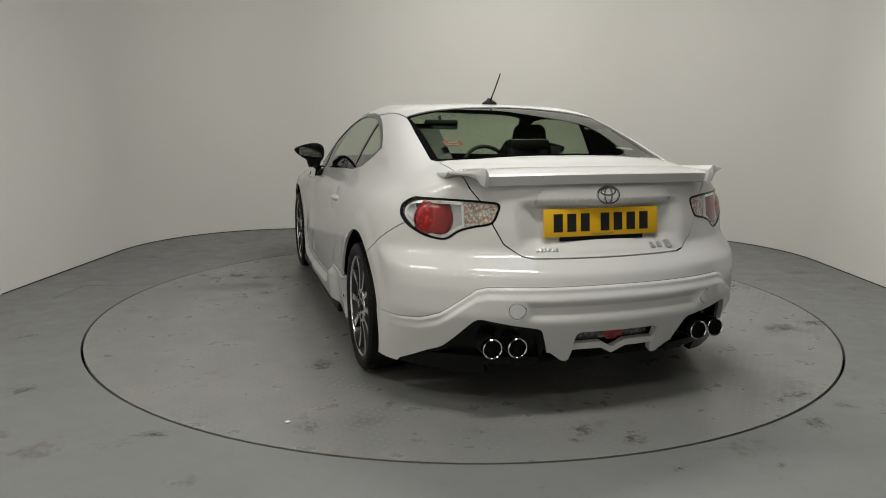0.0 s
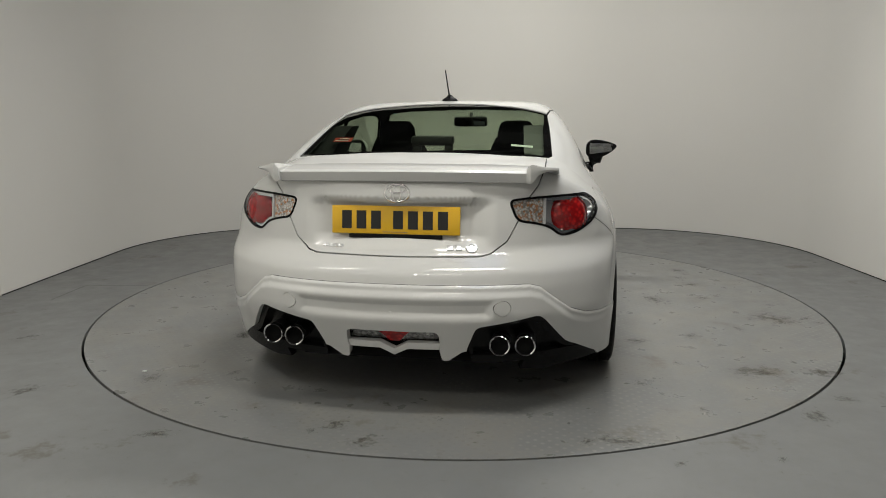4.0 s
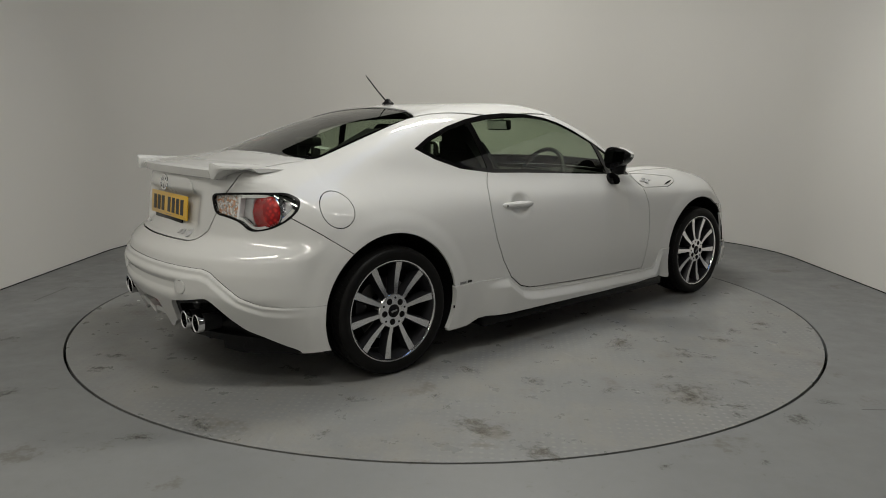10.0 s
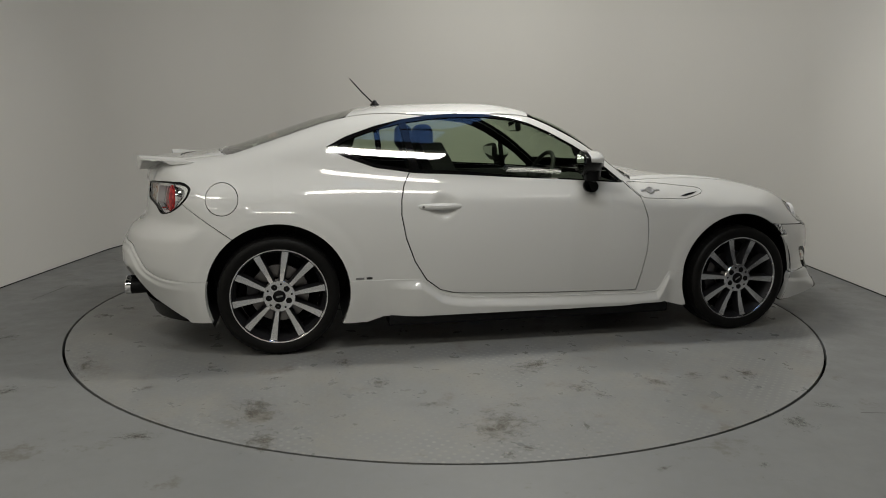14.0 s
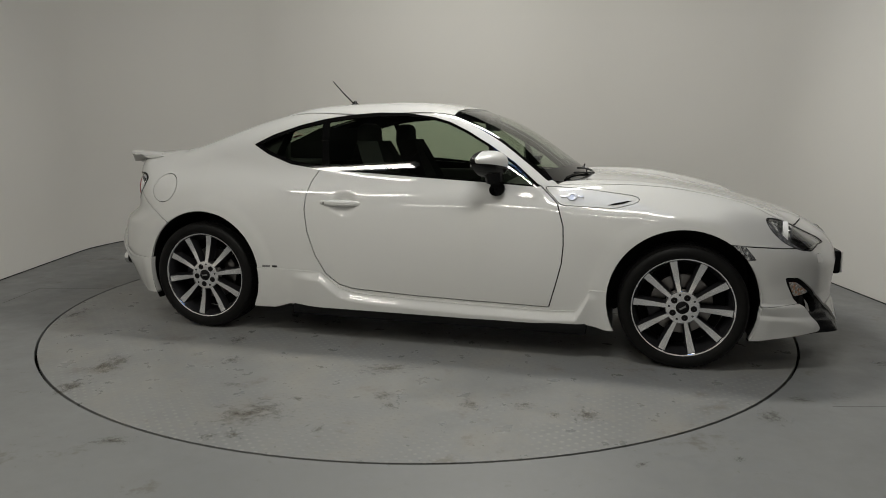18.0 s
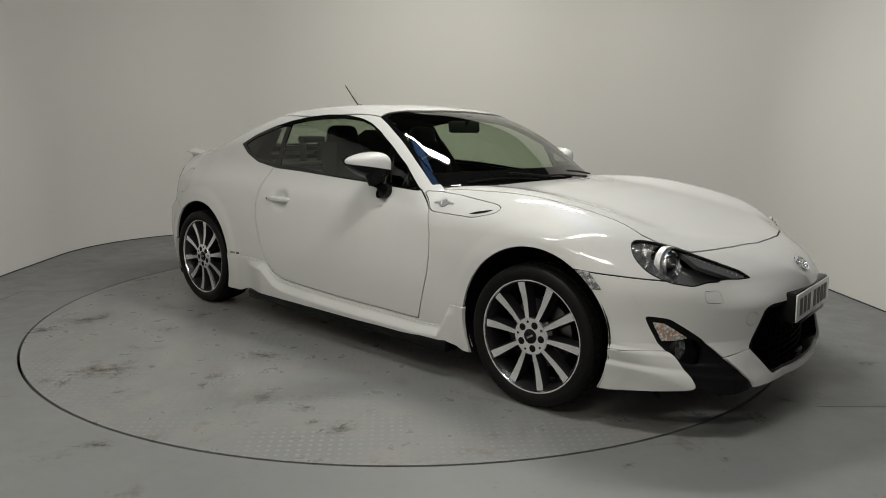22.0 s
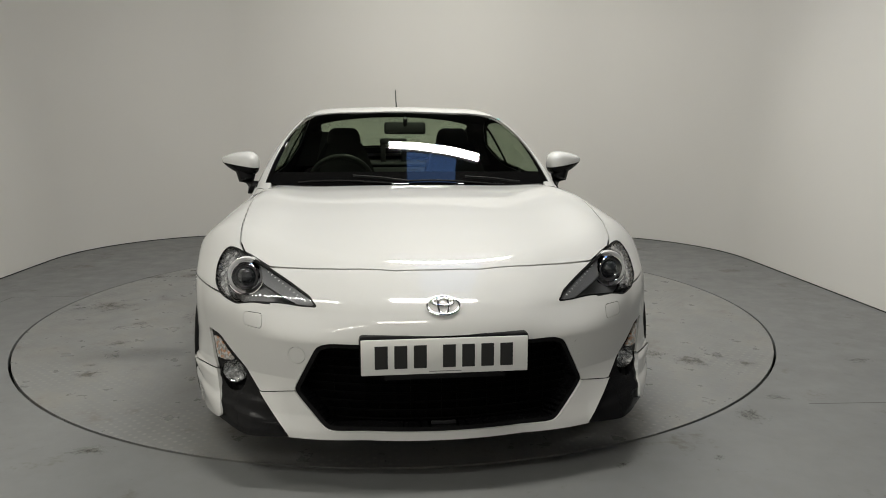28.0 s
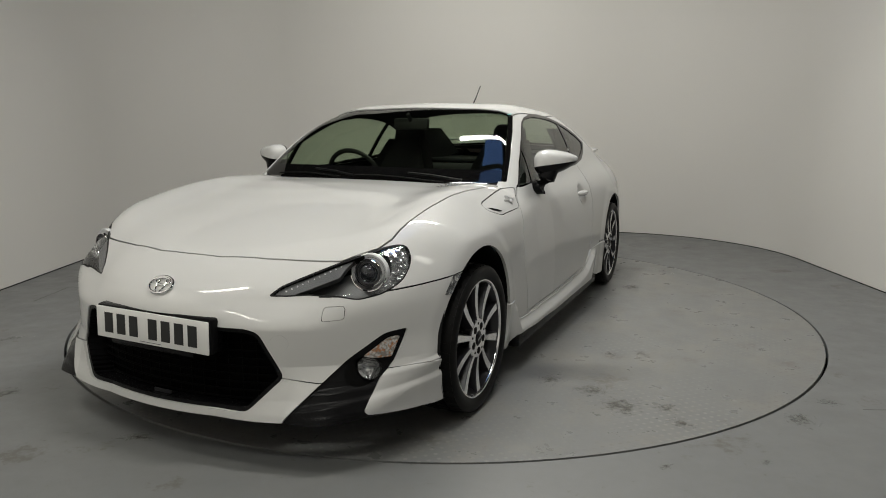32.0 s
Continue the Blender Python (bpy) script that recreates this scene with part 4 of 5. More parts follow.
panel("rear_window", pane, GLASS, car, rim=0, push=-0.005)

# tail lamps: black rim, deep bright bowl, red ball lens, clear flasher
rim_, bowl = split(taillamp, lambda p: -0.009 - tail_outline(p))
lamps = panel("tail_lamp", rim_, SATIN, car, "pair", rim=0.05, push=0.001, label="wrap-round tail lamp with black rim")


def under_each(name, piece, mat, parents, **how):
    for ob, parent in zip(panel(name, piece, mat, car, "pair", **how), parents):
        ob.parent = parent


flash, rest = split(bowl, lambda p: p[:, 0] - 0.570)
divider, rest = split(rest, lambda p: p[:, 0] - 0.578)
band, rest = split(rest, lambda p: -0.022 - tail_outline(p))
under_each("chrome_band", band, CHROME, lamps, rim=0.02, push=-0.008)
well, rest = split(rest, lambda p: p[:, 0] - 0.742)
under_each("reflector", rest, CHROMEDARK, lamps, rim=0.07, push=-0.026)
under_each("bowl", well, CHROMEDARK, lamps, rim=0.0, push=-0.040)
under_each("lamp_divider", divider, LAMPSILVER, lamps, rim=0.09, push=-0.006)
under_each("flasher", flash, FLASHER, lamps, rim=0.0, push=-0.014)
under_each("clear_cover", bowl, CLEAR, lamps, rim=0.0, push=-0.001)
p_, n_ = at_rear(0.672, 0.776)
face_ = (n_ + Vector((0, -0.75, 0))).normalized()
aim = seat_on(p_ - face_ * 0.030, face_) @ pose(0, 0, 0, 0, -90, 0)
for bm, head in zip(on_both(lambda bm: lathe(bm, [(-0.03, 0.0805), (0.0, 0.080), (0.010, 0.074), (0.019, 0.059), (0.025, 0.038), (0.027, 0.018), (0.0275, 0.001)], 44, aim)), lamps):
    part("red_lens", bm, REDLENS, head)
for bm, head in zip(on_both(lambda bm: lathe(bm, [(-0.03, 0.084), (0.003, 0.0845), (0.006, 0.0825), (0.003, 0.0805)], 44, aim)), lamps):
    part("chrome_ring", bm, CHROME, head)

# headlamps
housing = headlamp
OUT_H = rounded(HEADLAMP, 0.02)
PROJ = (0.657, 0.628)


def round_lamp(r):
    return lambda p: np.hypot(p[:, 0] - PROJ[0], p[:, 2] - PROJ[1]) - r


def below_top(p):
    """How far a point lies under the lamp's upper edge."""
    return np.interp(p[:, 0] - p[:, 1], [-1.598, -1.531, -1.394, -1.245, -1.12, -1.02, -0.95, -0.903], [0.567, 0.594, 0.628, 0.664, 0.691, 0.710, 0.716, 0.712]) - p[:, 2]


edge_, body_ = split(housing, lambda p: -0.0045 - oblique(OUT_H)(p))
heads = panel("headlamp", edge_, PLASTIC, car, "pair", rim=0.028, push=0.0, label="almond headlamp with projector and bright reflector")
under_each("lamp_housing", body_, FLASHDARK, heads, rim=0.0, push=-0.070)
top_strip, _ = split(body_, both(lambda p: below_top(p) - 0.034, lambda p: p[:, 0] - p[:, 1] + 1.03, lambda p: -1.56 - (p[:, 0] - p[:, 1]), lambda p: -round_lamp(0.070)(p)))
under_each("light_strip", top_strip, FLASHDARK, heads, rim=0.02, push=-0.010)
crown, _ = split(body_, both(lambda p: -1.19 - (p[:, 0] - p[:, 1]), lambda p: -round_lamp(0.068)(p), lambda p: 0.572 - p[:, 2], lambda p: np.minimum(0.034 - below_top(p), -1.03 - (p[:, 0] - p[:, 1])) ))
under_each("reflector", crown, CRYSTAL, heads, rim=0.03, push=-0.011)
under_each("clear_cover", housing, CLEAR, heads, rim=0.0, push=-0.002)
p_, n_ = at_front(*PROJ)
aim = seat_on(p_ - Vector((0.16, 1, 0.04)).normalized() * 0.042, (0.16, 1, 0.04)) @ pose(0, 0, 0, 0, -90, 0)
for bm, head in zip(on_both(lambda bm: lathe(bm, [(-0.05, 0.053), (0.000, 0.052), (0.006, 0.0495), (0.009, 0.0465), (0.007, 0.0445), (-0.004, 0.043), (-0.012, 0.040)], 44, aim)), heads):
    part("projector_ring", bm, CHROME, head)
for bm, head in zip(on_both(lambda bm: lathe(bm, [(-0.020, 0.0530), (-0.014, 0.059), (-0.006, 0.0645), (-0.008, 0.0670), (-0.03, 0.0675)], 44, aim)), heads):
    part("lamp_bowl", bm, LAMPSILVER, head)
for bm, head in zip(on_both(lambda bm: lathe(bm, [(-0.012, 0.042), (0.000, 0.040), (0.003, 0.0375), (0.001, 0.035), (-0.01, 0.034)], 40, aim)), heads):
    part("inner_ring", bm, FLASHDARK, head)
for bm, head in zip(on_both(lambda bm: lathe(bm, [(-0.012, 0.036), (-0.002, 0.034), (0.008, 0.027), (0.014, 0.016), (0.016, 0.001)], 32, aim)), heads):
    part("projector_lens", bm, DARKLENS, head)
ARC = [aim @ Vector((0.004, 0.063 * math.cos(radians(a)), 0.063 * math.sin(radians(a)))) for a in range(-180, 181, 8)]
ARC = [v for v in ARC if v.z < 0.618]
ARC.sort(key=lambda v: math.atan2(v.z - 0.66, v.x - PROJ[0]))
for bm, head in zip(on_both(lambda bm: piped(bm, ARC, 0.0042, 8)), heads):
    part("chrome_arc", bm, CHROME, head)
for k in range(11):
    w = k / 10
    px = 0.440 + 0.130 * w
    q, n = at_front(px, 0.578 + 0.56 * (px - 0.43))
    m = seat_on(q - n * 0.013, n, (0.4, 0, 1))
    for bm, head in zip(on_both(lambda bm: boxed(bm, (-0.0045, -0.004, -0.003), (0.0045, 0.004, 0.003), 0.0015, m)), heads):
        part("daytime_light", bm, LAMPSILVER, head)

# front flasher and fog lamp in their black corner trim
def trim_relief(p):
    """The trim lies a little under the paint, deeper round the fog lamp."""
    ridge = p[:, 2] - 0.212 - 0.16 * (p[:, 0] - 0.62)
    return -0.003 - 0.006 * step(p[:, 2] - 0.262 - 0.08 * (p[:, 0] - 0.62), 0.012) + 0.004 * np.exp(-((ridge / 0.010) ** 2))


pocket, trim_face = split(bezel, lambda p: np.hypot(p[:, 0] - 0.690, p[:, 2] - 0.313) - 0.045)
corners = panel("corner_trim", trim_face, SATIN, car, "pair", rim=0.03, push=trim_relief, label="black corner trim with fog lamp")
FLASH = [(0.772, 0.420), (0.748, 0.417), (0.688, 0.361), (0.72, 0.352), (0.756, 0.352)]
lens, _ = split(bezel, inside(FLASH, X, Z))
under_each("front_flasher", lens, FLASHER, corners, rim=0.006, push=-0.003)
under_each("clear_cover", lens, CLEAR, corners, rim=0.0, push=0.001)
under_each("fog_lamp_well", pocket, SATIN, corners, rim=0.0, push=-0.055)
p_, n_ = at_front(0.690, 0.313)
m = seat_on(p_ + Vector((0.0, -0.034, 0.0)), (0.16, 1, 0.0)) @ pose(0, 0, 0, 0, -90, 0)
for bm, trim in zip(on_both(lambda bm: lathe(bm, [(-0.05, 0.046), (-0.002, 0.045), (0.001, 0.0435), (-0.002, 0.0415), (-0.010, 0.040)], 36, m)), corners):
    part("fog_lamp_ring", bm, SATIN, trim)
for bm, trim in zip(on_both(lambda bm: lathe(bm, [(-0.004, 0.0405), (-0.012, 0.030), (-0.018, 0.014), (-0.019, 0.001)], 28, m)), corners):
    part("fog_lamp_reflector", bm, CRYSTAL, trim)
for bm, trim in zip(on_both(lambda bm: lathe(bm, [(-0.002, 0.0405), (0.003, 0.028), (0.005, 0.001)], 28, m)), corners):
    part("fog_lamp_glass", bm, CLEAR, trim)

# side flashers
sides_ = panel("side_flasher", repeater, CRYSTAL, car, "pair", rim=0.006, push=0.001)
under_each("clear_cover", repeater, CLEAR, sides_, rim=0.0, push=0.003)

# radiator grille
ring_, hole_ = split(grille, lambda p: -0.014 - inside(rounded(GRILLE, 0.02), X, Z)(p))
grille_ob = panel("grille_surround", ring_, SATIN, car, rim=0.10, push=-0.004, label="black radiator grille surround")[0]
panel("grille_backing", hole_, MESH, car, rim=0.0, push=-0.085)[0].parent = grille_ob
for k in range(9):
    z = 0.205 + 0.028 * k
    half = float(np.interp(z, [0.20, 0.305, 0.44], [0.335, 0.44, 0.375])) - 0.004
    bm = bmesh.new()
    pts = [(half * (j / 8 - 1) if j < 8 else half * (j / 8 - 1), 0, 0) for j in range(17)]
    pts = [(px, float(NOSE(z)) - 0.38 * px * px - 0.34 * px**4 - 0.060, z) for px, _, _ in pts]
    piped(bm, pts, 0.0035, 6)
    part("grille_slat", bm, MESH, grille_ob)
for k in range(15):
    px = -0.35 + 0.05 * k
    hi = float(np.interp(abs(px), [0.0, 0.36, 0.42], [0.442, 0.436, 0.37]))
    bm = bmesh.new()
    y0 = float(NOSE(0.3)) - 0.38 * px * px - 0.34 * px**4 - 0.066
    piped(bm, [(px, y0, 0.20), (px, y0, hi)], 0.0035, 6)
    part("grille_bar", bm, MESH, grille_ob)
bm = bmesh.new()
boxed(bm, (-0.04, -0.003, -0.012), (0.04, 0.003, 0.012), 0.002, pose(0, float(NOSE(0.2)) - 0.03, 0.198))
part("grille_badge", bm, DARKALLOY, grille_ob)

# exhaust trims and tail pipes
lip_, hollow = split(pipe_trim, lambda p: np.maximum(-0.026 - inside(rounded(PIPES, 0.02), X, Z)(p), 0.245 - p[:, 2]))
low_, hollow = split(hollow, lambda p: np.maximum(p[:, 2] - 0.235, p[:, 0] - 9))
trims = panel("exhaust_trim", lip_, SATIN, car, "pair", rim=0.06, push=0.003, label="black exhaust surround")
under_each("exhaust_recess", hollow, SATIN, trims, rim=0.0, push=-0.030)
under_each("trim_skirt", low_, SATIN, trims, rim=0.03, push=-0.004)
for px in (0.415, 0.512):
    m = pose(px, -2.004 if px < 0.45 else -1.988, 0.301, 0, 0, -90)
    for bm, trim in zip(on_both(lambda bm: lathe(bm, [(0.058, 0.0395), (0.075, 0.0405), (0.083, 0.0405), (0.086, 0.038), (0.083, 0.0345), (0.03, 0.033)], 36, m)), trims):
        part("tail_pipe", bm, CHROME, trim)
    for bm, trim in zip(on_both(lambda bm: lathe(bm, [(-0.02, 0.036), (0.060, 0.039)], 28, m)), trims):
        part("pipe_sleeve", bm, PLASTIC, trim)
    for bm, trim in zip(on_both(lambda bm: lathe(bm, [(0.045, 0.0338), (0.043, 0.001)], 24, m)), trims):
        part("pipe_bore", bm, GAP, trim)

# rear fog and reversing lamps
RED3 = [(-0.1, 0.39), (0.086, 0.39), (0.080, 0.356), (0.026, 0.300), (0.0, 0.277), (-0.1, 0.238)]
tri, white_ = split(rear_fog, inside(RED3, X, Z))
panel("rear_fog_lamp", tri, REDLENS, car, rim=0.02, push=-0.010, label="red triangular rear fog lamp")
frame_, clear_ = split(white_, lambda p: np.maximum(-0.006 - inside(rounded(FOGREAR, 0.01), X, Z)(p), 0.314 - p[:, 2]))
panel("reversing_lamp_frame", frame_, SATIN, car, "pair", rim=0.03, push=-0.012)
panel("reversing_lamp", clear_, CRYSTAL, car, "pair", rim=0.02, push=-0.024)
panel("reversing_lamp_cover", white_, CLEAR, car, "pair", rim=0.0, push=-0.008)
bm = bmesh.new()
rows = []
for k in range(41):
    px = -0.186 + 0.0093 * k
    zt = 0.300 - 0.030 * max(0.0, 1 - abs(px) / 0.055)
    y0 = float(TAIL(zt)) + 0.28 * px * px - 0.012
    rows.append([bm.verts.new(v) for v in ((px, y0 + 0.03, zt), (px, y0, zt - 0.002), (px, y0 + 0.003, zt - 0.028), (px, y0 + 0.05, zt - 0.036))])
for a, b in zip(rows, rows[1:]):
    for j in range(3):
        bm.faces.new((a[j], a[j + 1], b[j + 1], b[j]))
bmesh.ops.recalc_face_normals(bm, faces=bm.faces)
part("fog_lamp_lip", bm, PAINT, car)

# wheel arches: liners inside, thin turned lip at the edge
for sy in (-1, 1):
    def liner(bm, sy=sy):
        n, rows = 40, []
        for k in range(n + 1):
            a = radians(-28 + 236 * k / n)
            c, s = math.cos(a), math.sin(a)
            rows.append([bm.verts.new((x, sy * AXLE + r * c, 0.312 + r * s)) for x, r in ((0.862, 0.353), (0.80, 0.362), (0.42, 0.362), (0.42, 0.03))])
        for a, b in zip(rows, rows[1:]):
            for j in range(3):
                bm.faces.new((a[j], a[j + 1], b[j + 1], b[j]))
    for bm in on_both(liner):
        part("wheel_arch_liner", bm, PLASTIC, car)

# underside
bm = bmesh.new()
boxed(bm, (-0.80, -0.93, 0.155), (0.80, 0.92, 0.19), 0.012)
part("floor_pan", bm, GAP, car)
bm = bmesh.new()
boxed(bm, (-0.42, 0.9, 0.16), (0.42, 1.95, 0.19), 0.01)
part("engine_tray", bm, GAP, car)
bm = bmesh.new()
boxed(bm, (-0.42, -1.98, 0.19), (0.42, -0.9, 0.23), 0.01)
part("rear_tray", bm, GAP, car)
for bm in on_both(lambda bm: boxed(bm, (0.78, -0.74, 0.120), (0.893, 0.84, 0.176), 0.012)):
    part("sill_strip", bm, SATIN, car)
for bm in on_both(lambda bm: boxed(bm, (0.40, -1.84, 0.18), (0.62, -1.66, 0.21), 0.012)):
    part("rear_valance", bm, SATIN, car)


# ---------------------------------------------------------------- wheels
def build_wheel():
    bm = bmesh.new()
    lathe(bm, [(0.094, 0.229), (0.080, 0.222), (0.060, 0.212), (-0.02, 0.205), (-0.085, 0.225), (-0.095, 0.235), (-0.095, 0.238), (-0.02, 0.222), (0.07, 0.228), (0.088, 0.236)], 64, closed=True)
    wheel = part("wheel", bm, DARKALLOY, car, "ten-spoke machined alloy wheel")
    bm = bmesh.new()
    prof = [(0.090, 0.236), (0.102, 0.240), (0.109, 0.252), (0.1125, 0.268), (0.109, 0.285), (0.100, 0.2935), (0.088, 0.2975), (0.066, 0.299)]
    for g in (0.05, 0.0, -0.05):
        prof += [(g + 0.006, 0.299), (g + 0.005, 0.294), (g - 0.005, 0.294), (g - 0.006, 0.299)]
    prof += [(-0.066, 0.299), (-0.088, 0.2975), (-0.100, 0.2935), (-0.109, 0.285), (-0.1125, 0.268), (-0.102, 0.240), (-0.090, 0.236)]
    lathe(bm, prof, 72)
    tyre = part("tyre", bm, RUBBER, wheel)
    # slanting tread blocks round the tyre
    bm = bmesh.new()
    count = 56
    for k in range(count):
        for lo, hi, r0, r1, lag in ((0.058, 0.100, 0.3020, 0.2960, 0.0), (0.008, 0.043, 0.3020, 0.3020, 0.5), (-0.043, -0.008, 0.3020, 0.3020, 0.0), (-0.100, -0.058, 0.2960, 0.3020, 0.5)):
            a0 = 2 * math.pi * (k + lag) / count
            wide = 2 * math.pi / count * 0.40
            quad = []
            for drop in (0.006, 0.0):
                for x, r, lean in ((lo, r0 if lo > 0 else r0, -0.012), (hi, r1, 0.012)):
                    for s in (-1, 1):
                        a = a0 + s * wide + lean
                        quad.append(bm.verts.new((x, (r - drop) * math.cos(a), (r - drop) * math.sin(a))))
            for f in ((4, 5, 7, 6), (0, 1, 5, 4), (2, 6, 7, 3), (0, 4, 6, 2), (1, 3, 7, 5)):
                bm.faces.new([quad[j] for j in f])
    bmesh.ops.recalc_face_normals(bm, faces=bm.faces)
    part("tread", bm, RUBBER, tyre, smooth=False)
    bm = bmesh.new()
    lathe(bm, [(0.088, 0.2405), (0.098, 0.2415), (0.101, 0.2385), (0.100, 0.2335), (0.095, 0.2305), (0.088, 0.2300)], 72)
    part("rim_lip", bm, ALLOY, wheel)
    bm = bmesh.new()
    lathe(bm, [(0.05, 0.082), (0.088, 0.081), (0.0925, 0.077), (0.0935, 0.060), (0.0935, 0.031), (0.090, 0.029), (0.05, 0.029)], 60)
    part("hub_face", bm, ALLOY, wheel)
    bm = bmesh.new()
    lathe(bm, [(0.06, 0.0292), (0.094, 0.0292), (0.0965, 0.026), (0.0975, 0.001)], 32)
    part("centre_cap", bm, SATIN, wheel)
    bm = bmesh.new()
    boxed(bm, (0.097, -0.016, -0.004), (0.0985, 0.016, 0.004), 0, pose(0, 0, 0, 18))
    part("cap_badge", bm, GREYPRINT, wheel)
    bm = bmesh.new()
    # one spoke: a machined face over darker flanks
    rows = []
    for k in range(9):
        w = k / 8
        r = 0.074 + 0.160 * w
        half = 0.0085 + 0.0085 * w
        face = 0.0925 - 0.006 * math.sin(math.pi * w)
        rows.append([bm.verts.new(v) for v in ((face - 0.048, -half - 0.009, r), (face - 0.003, -half - 0.0015, r), (face, -half, r), (face, half, r), (face - 0.003, half + 0.0015, r), (face - 0.048, half + 0.009, r))])
    for a, b in zip(rows, rows[1:]):
        for j in range(5):
            f = bm.faces.new((a[j], a[j + 1], b[j + 1], b[j]))
            f.material_index = 0 if j == 2 else 1
        bm.faces.new((a[5], a[0], b[0], b[5])).material_index = 1
    bmesh.ops.recalc_face_normals(bm, faces=bm.faces)
    spoke = part("spoke", bm, (ALLOY, DARKALLOY), wheel)
    for k in range(1, 10):
        other = new("spoke", spoke.data)
        other.parent = wheel
        other.matrix_local = pose(0, 0, 0, 36 * k)
    # dark discs on the uncut hub face, painted for the shade in the nut holes
    bm = bmesh.new()
    lathe(bm, [(0.0930, 0.0152), (0.0939, 0.0149), (0.0936, 0.0085), (0.0944, 0.0078), (0.0946, 0.001)], 20)
    bore = part("painted_nut_bore", bm, GAP, wheel)
    bore.matrix_local = pose(0, 0, 0, 36) @ pose(0.0004, 0, 0.0515)
    for k in range(1, 5):
        other = new("painted_nut_bore", bore.data)
        other.parent = wheel
        other.matrix_local = pose(0, 0, 0, 36 + 72 * k) @ pose(0.0004, 0, 0.0515)
    # smaller dark discs, likewise painted shade of the holes between the nuts
    bm = bmesh.new()
    lathe(bm, [(0.0930, 0.0055), (0.0938, 0.0052), (0.0939, 0.001)], 12)
    small = part("painted_hub_drilling", bm, GAP, wheel)
    small.matrix_local = pose(0.0003, 0, 0) @ pose(0, 0, 0.062)
    for k in range(1, 5):
        other = new("painted_hub_drilling", small.data)
        other.parent = wheel
        other.matrix_local = pose(0, 0, 0, 72 * k) @ pose(0.0003, 0, 0.062)
    bm = bmesh.new()
    lathe(bm, [(0.004, 0.08), (0.008, 0.083), (0.008, 0.146), (0.004, 0.148), (-0.016, 0.148), (-0.020, 0.146), (-0.020, 0.08)], 48)
    part("brake_disc", bm, STEEL, wheel)
    # added black disc that gives the shade deep behind the spokes
    bm = bmesh.new()
    lathe(bm, [(-0.03, 0.204), (-0.035, 0.15), (-0.04, 0.001)], 40)
    part("wheel_shade_disc", bm, GAP, wheel)
    bm = bmesh.new()
    boxed(bm, (-0.03, -0.06, 0.095), (0.026, 0.06, 0.165), 0.014, pose(0, 0, 0, 95))
    part("brake_caliper", bm, DARKALLOY, wheel)
    return wheel


wheel = build_wheel()
wheel.matrix_local = pose(0.777, -AXLE, HUB + 0.001, -9)
copy_thing(wheel, pose(0.775, AXLE, HUB - 0.0098, 14))
copy_thing(wheel, pose(-0.777, -AXLE, HUB + 0.001, 20, 0, 180))
copy_thing(wheel, pose(-0.775, AXLE, HUB - 0.0098, 4, 0, 180))

# ---------------------------------------------------------------- mirrors, handles, aerial, wipers


def mirror_shell(n=40, m=24):
    """A shell that runs out to a point, high on the outside: points and triangles in car space."""
    pts, tri = [], []
    for i in range(m + 1):
        v = -math.pi / 2 + math.pi * i / m
        for j in range(n):
            u = 2 * math.pi * j / n
            cx, cy, cz = math.cos(v) * math.cos(u), math.cos(v) * math.sin(u), math.sin(v)
            sx, sy, sz = (math.copysign(abs(c) ** 0.75, c) for c in (cx, cy, cz))
            out = (sx + 1) / 2
            y = max(0.098 * sy * (1 - 0.30 * out * out) - 0.062 * out, -0.045 - 0.040 * out)
            z = (0.068 if sz > 0 else 0.082) * sz * (1.0 - 0.70 * out ** 1.7) + 0.018 * out * out
            pts.append((0.897 + 0.103 * sx, 0.352 + y, 0.957 + z))
    for i in range(m):
        for j in range(n):
            a, b, c, d = i * n + j, i * n + (j + 1) % n, (i + 1) * n + (j + 1) % n, (i + 1) * n + j
            tri += [(a, b, c), (a, c, d)]
    return np.array(pts), np.array(tri)


def raw_part(name, p, f, mat, parent, side):
    q = p * (side, 1, 1)
    me = bpy.data.meshes.new(name)
    me.from_pydata(q.tolist(), [], f[:, ::side].tolist())
    me.polygons.foreach_set("use_smooth", [True] * len(me.polygons))
    me.set_sharp_from_angle(angle=radians(50))
    me.materials.append(mat)
    ob = new(name, me)
    ob.parent = parent
    return ob


mp, mf = mirror_shell()
mp2, upper, lower = clip(mp, mf, np.maximum(0.946 + 0.16 * (mp[:, 0] - 0.9) - mp[:, 2], 0.322 - 0.15 * (mp[:, 0] - 0.8) - mp[:, 1]))
for side in (1, -1):
    mirror = raw_part("door_mirror", *tidy(mp2, upper), PAINT, car, side)
    tagged(mirror, label="white door mirror with black underside")
    raw_part("mirror_base", *tidy(mp2, lower), SATIN, mirror, side)
    bm = bmesh.new()
    boxed(bm, (0.82, 0.290, 0.918), (0.970, 0.2935, 0.995), 0.0)
    for v in bm.verts:
        v.co.z = 0.955 + (v.co.z - 0.955) * (1 - 0.35 * (v.co.x - 0.82) / 0.15) + 0.01 * (v.co.x - 0.82) / 0.15
        v.co.y -= 0.025 * (v.co.x - 0.82) / 0.15
    part("mirror_glass", bm if side == 1 else mirrored(bm), MIRROR, mirror)
    bm = bmesh.new()
    piped(bm, [(0.775, 0.375, 0.822), (0.835, 0.372, 0.828), (0.858, 0.365, 0.872), (0.868, 0.356, 0.917)], 0.036, 12, 0.050)
    part("mirror_foot", bm if side == 1 else mirrored(bm), SATIN, mirror)

